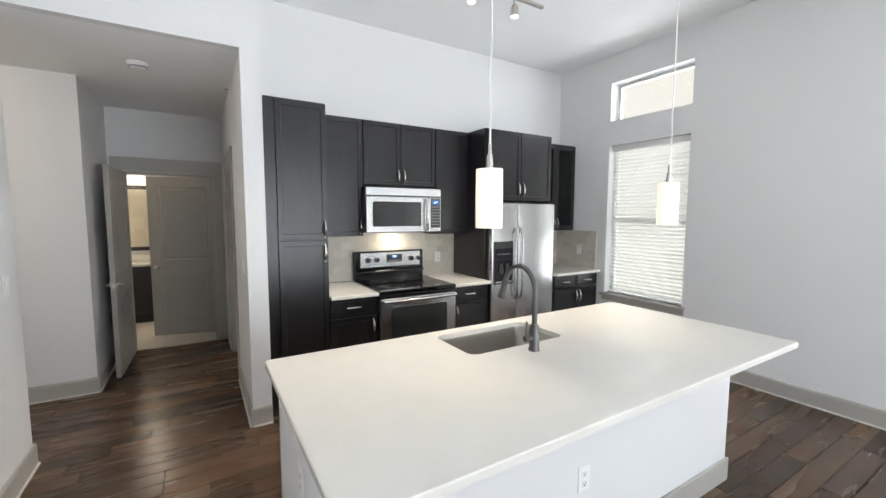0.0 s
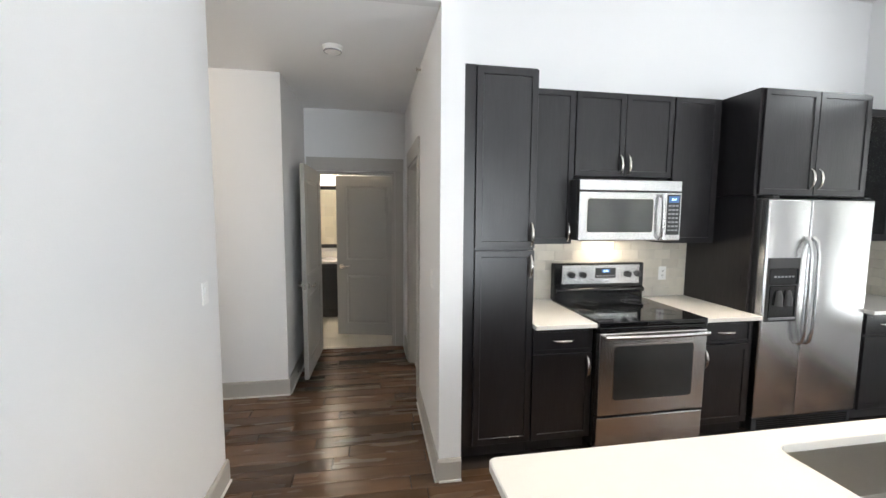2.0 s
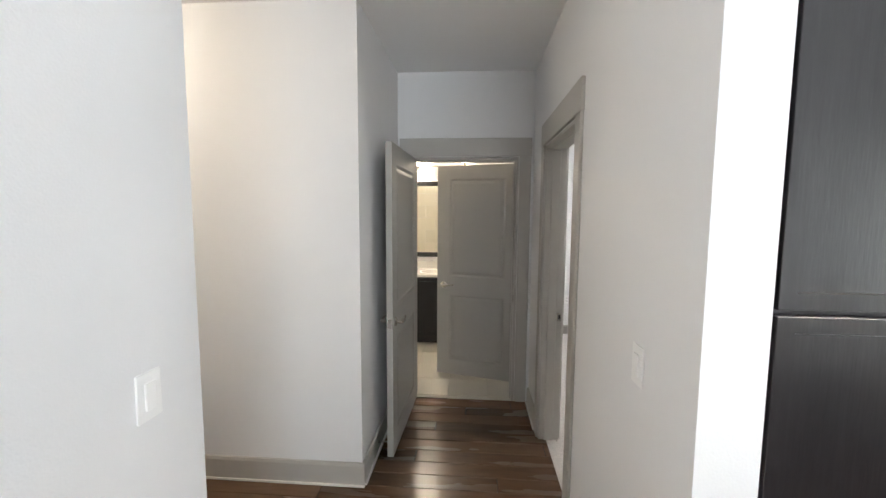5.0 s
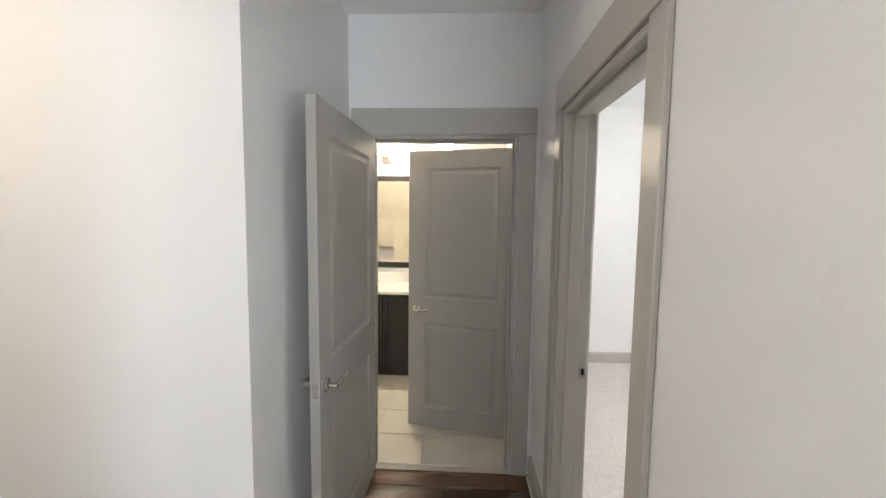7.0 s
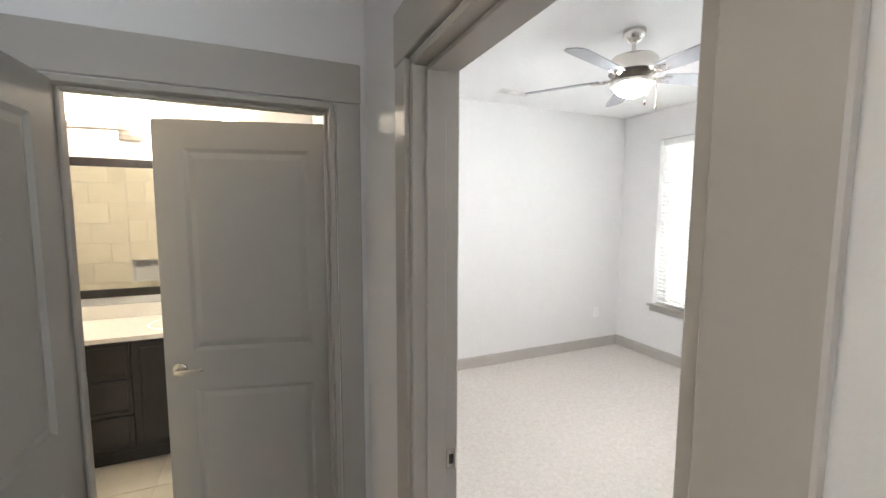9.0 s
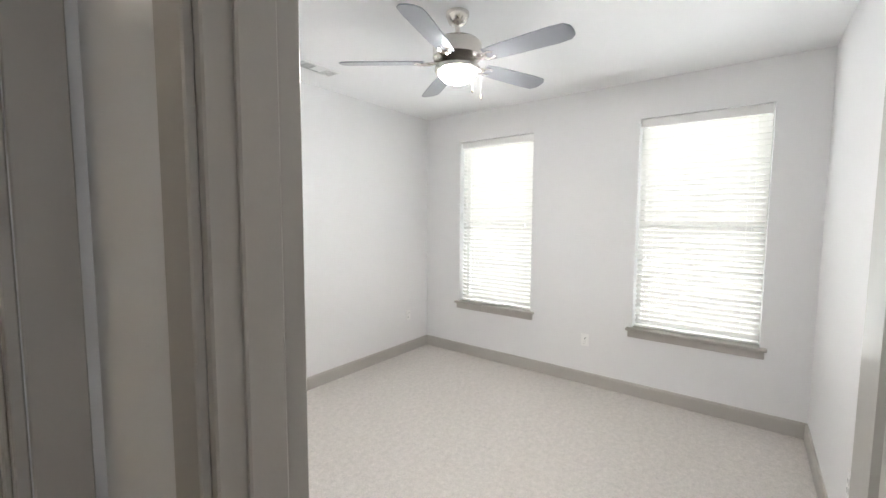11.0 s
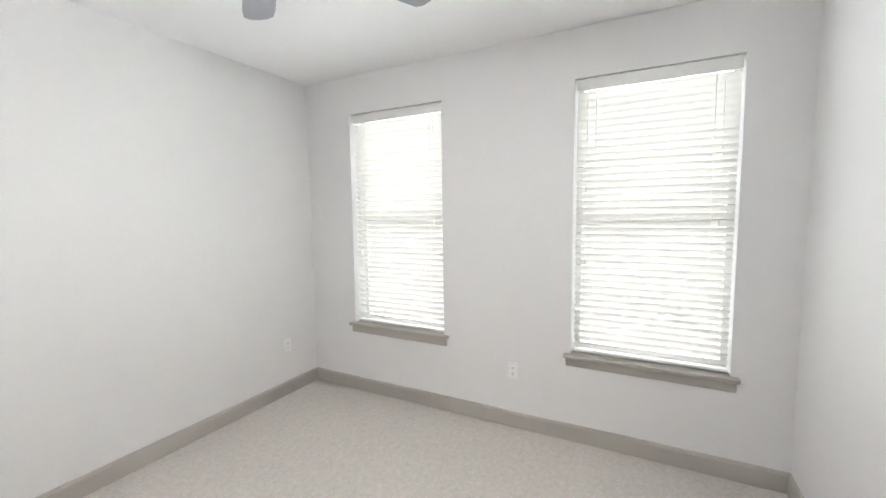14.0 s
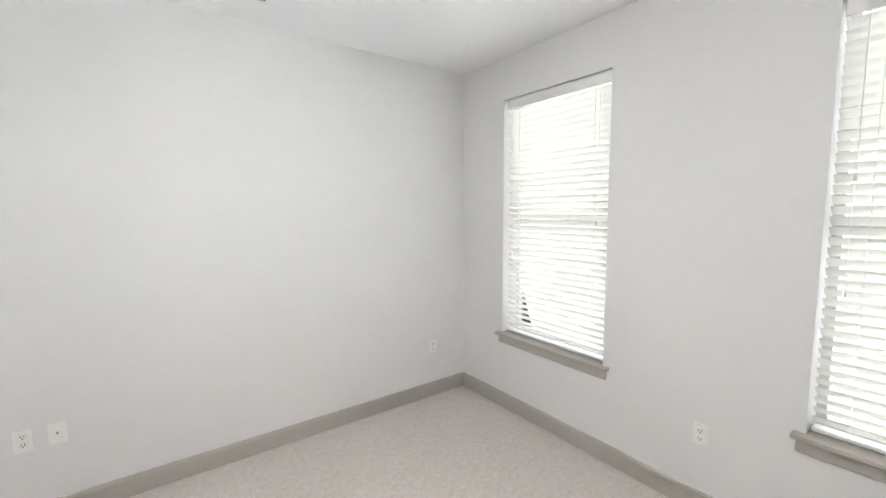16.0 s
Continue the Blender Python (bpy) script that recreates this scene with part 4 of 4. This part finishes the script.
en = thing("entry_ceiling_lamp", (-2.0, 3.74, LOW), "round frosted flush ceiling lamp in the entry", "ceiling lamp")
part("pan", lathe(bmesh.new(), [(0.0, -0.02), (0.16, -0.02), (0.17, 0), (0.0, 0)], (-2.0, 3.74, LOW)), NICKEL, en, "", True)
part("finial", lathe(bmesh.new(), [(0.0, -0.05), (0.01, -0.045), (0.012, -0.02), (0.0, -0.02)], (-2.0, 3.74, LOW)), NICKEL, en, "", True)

# ---- ceiling fan ----
FXC, FYC = 2.565, 5.79
fan = thing("ceiling_fan", (FXC, FYC, LOW), "nickel ceiling fan with five silver-grey blades and lit bowl", "ceiling fan")
part("canopy", lathe(bmesh.new(), [(0.0, 2.675), (0.022, 2.675), (0.05, 2.69), (0.066, 2.725), (0.066, LOW), (0.0, LOW)], (FXC, FYC, 0)), NICKEL, fan, "", True)
part("downrod", tube(bmesh.new(), [(FXC, FYC, 2.57), (FXC, FYC, 2.69)], 0.012), NICKEL, fan)
part("motor_housing", lathe(bmesh.new(), [(0.0, 2.495), (0.085, 2.495), (0.125, 2.515), (0.140, 2.495), (0.142, 2.565), (0.125, 2.585), (0.06, 2.602), (0.02, 2.61), (0.0, 2.611)], (FXC, FYC, 0), 40), NICKEL, fan, "brushed nickel motor housing", True)
bm = bmesh.new()
for k in range(30):
    a = 2 * math.pi * k / 30
    p = Vector((FXC + 0.10 * math.cos(a), FYC + 0.10 * math.sin(a), 0))
    tube(bm, [p + Vector((0, 0, 2.488)), p * 1.0 + Vector((-0.032 * math.cos(a), -0.032 * math.sin(a), 2.482))], 0.0045, 6)
part("vent_fins", bm, NICKEL, fan)
part("lower_housing", lathe(bmesh.new(), [(0.0, 2.448), (0.055, 2.448), (0.066, 2.465), (0.062, 2.494), (0.0, 2.494)], (FXC, FYC, 0)), NICKEL, fan, "", True)
part("light_rim", lathe(bmesh.new(), [(0.110, 2.417), (0.128, 2.422), (0.130, 2.44), (0.112, 2.452), (0.0, 2.454)], (FXC, FYC, 0), 40), NICKEL, fan, "nickel light rim", True)
part("light_bowl", lathe(bmesh.new(), [(0.0, 2.352), (0.036, 2.356), (0.072, 2.370), (0.098, 2.392), (0.110, 2.417)], (FXC, FYC, 0), 40), BOWL, fan, "lit frosted glass bowl", True)
for k in range(5):
    a = radians(-19 + 72 * k)
    ca, sa = math.cos(a), math.sin(a)
    bm = bmesh.new()
    tilt = radians(-12)
    outline = [(0.19, -0.050), (0.30, -0.060), (0.58, -0.068), (0.650, -0.062), (0.675, -0.035), (0.680, 0.0), (0.675, 0.035), (0.650, 0.062), (0.58, 0.068), (0.30, 0.060), (0.19, 0.050)]

    def place(r, w, dz):
        return Vector((FXC + r * ca - w * math.cos(tilt) * sa, FYC + r * sa + w * math.cos(tilt) * ca, 2.468 + w * math.sin(tilt) + dz))
    lo, hi = [bm.verts.new(place(r, w, 0)) for r, w in outline], [bm.verts.new(place(r, w, 0.006)) for r, w in outline]
    bm.faces.new(lo[::-1]), bm.faces.new(hi)
    for i in range(len(outline)):
        j = (i + 1) % len(outline)
        bm.faces.new((lo[i], lo[j], hi[j], hi[i]))
    b = part("blade", bm, BLADE, fan, "silver-grey blade")
    bm = bmesh.new()
    tube(bm, [place(0.07, 0, 0.012), place(0.12, 0, 0.002), place(0.17, 0.0, -0.006), place(0.20, 0.0, -0.004)], [0.012, 0.009, 0.011, 0.008], 10)
    for w in (-0.03, 0.03):
        tube(bm, [place(0.15, 0, -0.004), place(0.18, w * 0.8, -0.006), place(0.225, w, -0.004), place(0.245, w * 0.6, -0.003)], 0.006, 8)
    part("blade_iron", bm, NICKEL, b, "curved nickel blade bracket", True)
for dx, dy, z in ((0.055, -0.085, 2.285), (-0.045, -0.09, 2.295)):
    c = part("pull_chain", tube(bmesh.new(), [(FXC + dx, FYC + dy, 2.47), (FXC + dx, FYC + dy * 1.5, 2.41), (FXC + dx, FYC + dy * 1.5, z)], 0.0014, 6), NICKEL, fan)
    part("fob", lathe(bmesh.new(), [(0.0, -0.028), (0.006, -0.022), (0.005, -0.008), (0.002, 0), (0.0, 0)], (FXC + dx, FYC + dy * 1.5, z), 12), FOB, c, "small dark fob", True)
# ceiling register
VX0, VX1, VY0, VY1, VZ = 2.455, 2.785, 7.10, 7.255, LOW
vent = thing("ceiling_vent", ((VX0 + VX1) / 2, (VY0 + VY1) / 2, VZ), "white slotted ceiling air register", "vent")
for q in ((VX0, VX1, VY0, VY0 + 0.018), (VX0, VX1, VY1 - 0.018, VY1), (VX0, VX0 + 0.02, VY0 + 0.018, VY1 - 0.018), (VX1 - 0.02, VX1, VY0 + 0.018, VY1 - 0.018), (VX0 + 0.11, VX0 + 0.118, VY0 + 0.018, VY1 - 0.018), (VX1 - 0.118, VX1 - 0.11, VY0 + 0.018, VY1 - 0.018)):
    part("frame", bbox(*q, VZ - 0.008, VZ, 0.002, 1), PLASTIC, vent)
part("duct_back", bbox(VX0 + 0.02, VX1 - 0.02, VY0 + 0.018, VY1 - 0.018, VZ - 0.002, VZ - 0.0005), DARKPL, vent)
for k in range(9):
    y = VY0 + 0.025 + k * 0.0108
    part("slat", bbox(VX0 + 0.118, VX1 - 0.118, y, y + 0.0035, VZ - 0.007, VZ - 0.003), PLASTIC, vent)
for s in (VX0 + 0.026, VX1 - 0.104):
    for k in range(7):
        part("slat", bbox(s + k * 0.0118, s + 0.0035 + k * 0.0118, VY0 + 0.018, VY1 - 0.018, VZ - 0.007, VZ - 0.003), PLASTIC, vent)

# ---- bathroom ----
van = thing("bathroom_vanity", (-0.45, 7.25, 0), "dark espresso bathroom vanity with drawers and doors", "vanity")
VF = 6.96
part("toe_kick", bbox(-1.5, 0.60, VF + 0.06, 7.498, 0, 0.10), CABIN, van)
part("body", bbox(-1.5, 0.60, VF + 0.004, 7.498, 0.101, 0.83), ESPRESSO, van)
for x0, x1 in ((-1.49, -1.08), (-1.07, -0.66), (-0.34, 0.12), (0.13, 0.59)):
    d = shaker("door", van, x0, x1, 0.115, 0.82, VF)
    pull(d, x1 - 0.04 if x0 in (-1.49, -0.34) else x0 + 0.04, VF - 0.02, 0.72)
for z0, z1 in ((0.115, 0.345), (0.355, 0.585), (0.595, 0.82)):
    shaker("drawer", van, -0.65, -0.35, z0, z1, VF, 0.03)
vt = thing("bathroom_countertop", (-0.45, 7.22, 0.831), "cream quartz vanity top with a backsplash", "countertop")
part("slab", bbox(-1.52, 0.62, VF - 0.03, 7.498, 0.831, 0.862, 0.003, 1), QUARTZ, vt)
part("backsplash", bbox(-1.52, 0.62, 7.478, 7.498, 0.863, 0.965, 0.002, 1), QUARTZ, vt)
part("basin", lathe(bmesh.new(), [(0.17, 0.8635), (0.18, 0.8645), (0.186, 0.8632)], (-0.12, 7.20, 0), 36), PLASTIC, vt, "white basin rim", True)
mir = thing("bathroom_mirror", (-0.45, 7.48, 1.05), "wide wall mirror in a dark wooden frame", "mirror")
part("mirror_glass", box(bmesh.new(), -1.44, 0.46, 7.484, 7.490, 1.08, 1.95), MIRROR, mir)
for q in ((-1.50, 0.52, 1.02, 1.08), (-1.50, 0.52, 1.95, 2.01), (-1.50, -1.44, 1.08, 1.95), (0.46, 0.52, 1.08, 1.95)):
    part("frame", bbox(q[0], q[1], 7.470, 7.498, q[2], q[3], 0.006, 2), ESPRESSO, mir)
vl = thing("vanity_light", (-0.4, 7.46, 2.18), "chrome bar vanity light with glowing glass shades", "wall lamp")
part("wall_plate", bbox(-0.47, -0.33, 7.475, 7.498, 2.14, 2.26, 0.004, 1), NICKEL, vl)
part("bar", tube(bmesh.new(), [(-0.78, 7.40, 2.20), (0.30, 7.40, 2.20)], 0.011), NICKEL, vl)
part("arm", tube(bmesh.new(), [(-0.40, 7.476, 2.20), (-0.40, 7.40, 2.20)], 0.010), NICKEL, vl)
for x in (-0.72, -0.24, 0.24):
    part("cup", lathe(bmesh.new(), [(0.0, 2.20), (0.022, 2.20), (0.026, 2.235), (0.0, 2.235)], (x, 7.40, 0)), NICKEL, vl, "", True)
    part("glass_shade", lathe(bmesh.new(), [(0.03, 2.236), (0.048, 2.27), (0.058, 2.36), (0.055, 2.36), (0.045, 2.27), (0.0, 2.240)], (x, 7.40, 0)), BULB, vl, "glowing glass shade", True)


# ---- pieces: tiles and planks ----
def block_mesh(name, lx, ly, lz, mat, bevel):
    """A slightly chamfered block, its middle at the origin, its face at +z."""
    bm = bmesh.new()
    b = [bm.verts.new((sx * lx / 2, sy * ly / 2, -lz)) for sx, sy in ((-1, -1), (1, -1), (1, 1), (-1, 1))]
    m = [bm.verts.new((sx * lx / 2, sy * ly / 2, -bevel)) for sx, sy in ((-1, -1), (1, -1), (1, 1), (-1, 1))]
    u = [bm.verts.new((sx * (lx / 2 - bevel), sy * (ly / 2 - bevel), 0)) for sx, sy in ((-1, -1), (1, -1), (1, 1), (-1, 1))]
    for i in range(4):
        j = (i + 1) % 4
        bm.faces.new((b[i], b[j], m[j], m[i])), bm.faces.new((m[i], m[j], u[j], u[i]))
    bm.faces.new(u)
    bmesh.ops.recalc_face_normals(bm, faces=bm.faces[:])
    me = bpy.data.meshes.new(name)
    bm.to_mesh(me)
    bm.free()
    me.materials.append(mat)
    return me


MESHES = {}


def piece(name, parent, m, lx, ly, lz, mat, bevel):
    key = (name, round(lx, 3), round(ly, 3))
    if key not in MESHES:
        MESHES[key] = block_mesh(name, lx, ly, lz, mat, bevel)
    ob = new(name, MESHES[key])
    ob.parent = parent
    ob.matrix_basis = Matrix.Translation(-OFF.get(parent, Vector())) @ m
    return ob


def tiling(parent, u0, u1, z0, rows, place, w=0.152, h=0.0805, mat=TILE, name="tile", shift=0.5):
    for r in range(rows):
        u = u0 - (w * shift if r % 2 else 0)
        while u < u1 - 0.004:
            a, b = max(u, u0), min(u + w, u1)
            if b - a > 0.012:
                piece(name, parent, place((a + b) / 2, z0 + (r + 0.5) * h, random.uniform(0, 0.0012)), b - a - 0.003, h - 0.003, 0.008, mat, 0.0012)
            u += w


splash = struct("trim_backsplash", box(box(box(bmesh.new(), 1.479, 3.159, 3.852, 3.8595, 0.901, 1.384), 4.131, 4.899, 3.852, 3.8595, 0.901, 1.384), 4.892, 4.8995, 3.19, 3.851, 0.901, 1.384), GROUT, "cream travertine subway tile backsplash")
for a, b in ((1.480, 3.158), (4.132, 4.890)):
    tiling(splash, a, b, 0.901, 6, lambda u, z, d: pose(u, 3.849 - d, z, 90, 0, 0))
tiling(splash, 3.19, 3.845, 0.901, 6, lambda u, z, d: pose(4.889 - d, u, z, 90, 0, -90))
shower = struct("trim_shower", box(bmesh.new(), -1.9, -0.97, 5.6655, 5.667, 0, 2.3), GROUT, "cream shower wall tile")
for u0, u1, z0, rows in ((-1.9, -0.91, 0.0, 10), (-0.91, -0.65, 0.0, 4), (-0.91, -0.65, 1.1, 5), (-0.65, -0.20, 0.0, 10)):
    tiling(shower, u0, u1, z0, rows, lambda u, z, d: pose(u, 5.676 + d, z, -90, 0, 0), 0.33, 0.215, SHOWERT)
for i in range(7):
    for j in range(6):
        piece("tile", floor_bath, pose(-1.44 + 0.355 * i, 5.60 + 0.355 * (j + 0.5), 0.0), 0.351, 0.351, 0.004, FLOORT, 0.001)


def planks():
    bm_far = bmesh.new()
    w, y, near = 0.127, -4.0, 0
    rnd = random.Random(5)
    while y < 5.545 - 0.01:
        y1 = min(y + w, 5.545)
        if y < 3.10:
            x0, x1 = -0.395, 4.90
        elif y < 4.38:
            x0, x1 = -2.6, 0.985
        else:
            x0, x1 = -0.375, 0.985
        x = x0 - rnd.uniform(0, 0.8)
        while x < x1:
            ln = rnd.choice((0.45, 0.6, 0.75, 0.9, 1.1, 1.3))
            a, b = max(x, x0), min(x + ln, x1)
            if b - a > 0.02:
                dz = rnd.uniform(-0.0012, 0.0008)
                hidden = 0.9 < y < 1.65 and a > 0.85 and b < 3.2
                if y > 0.2 and not hidden and near < 298:
                    near += 1
                    piece("plank", floor_wood, pose((a + b) / 2, (y + y1) / 2, dz, rnd.uniform(-0.25, 0.25), 0, 0), b - a - 0.004, y1 - y - 0.0025, 0.005, PLANK, 0.0035)
                else:
                    box(bm_far, a + 0.001, b - 0.001, y + 0.001, y1 - 0.001, -0.005, dz)
            x += ln
        y += w
    rest = part("plank_field", bm_far, PLANK, floor_wood)
    rest["kind"] = "stuff"


planks()
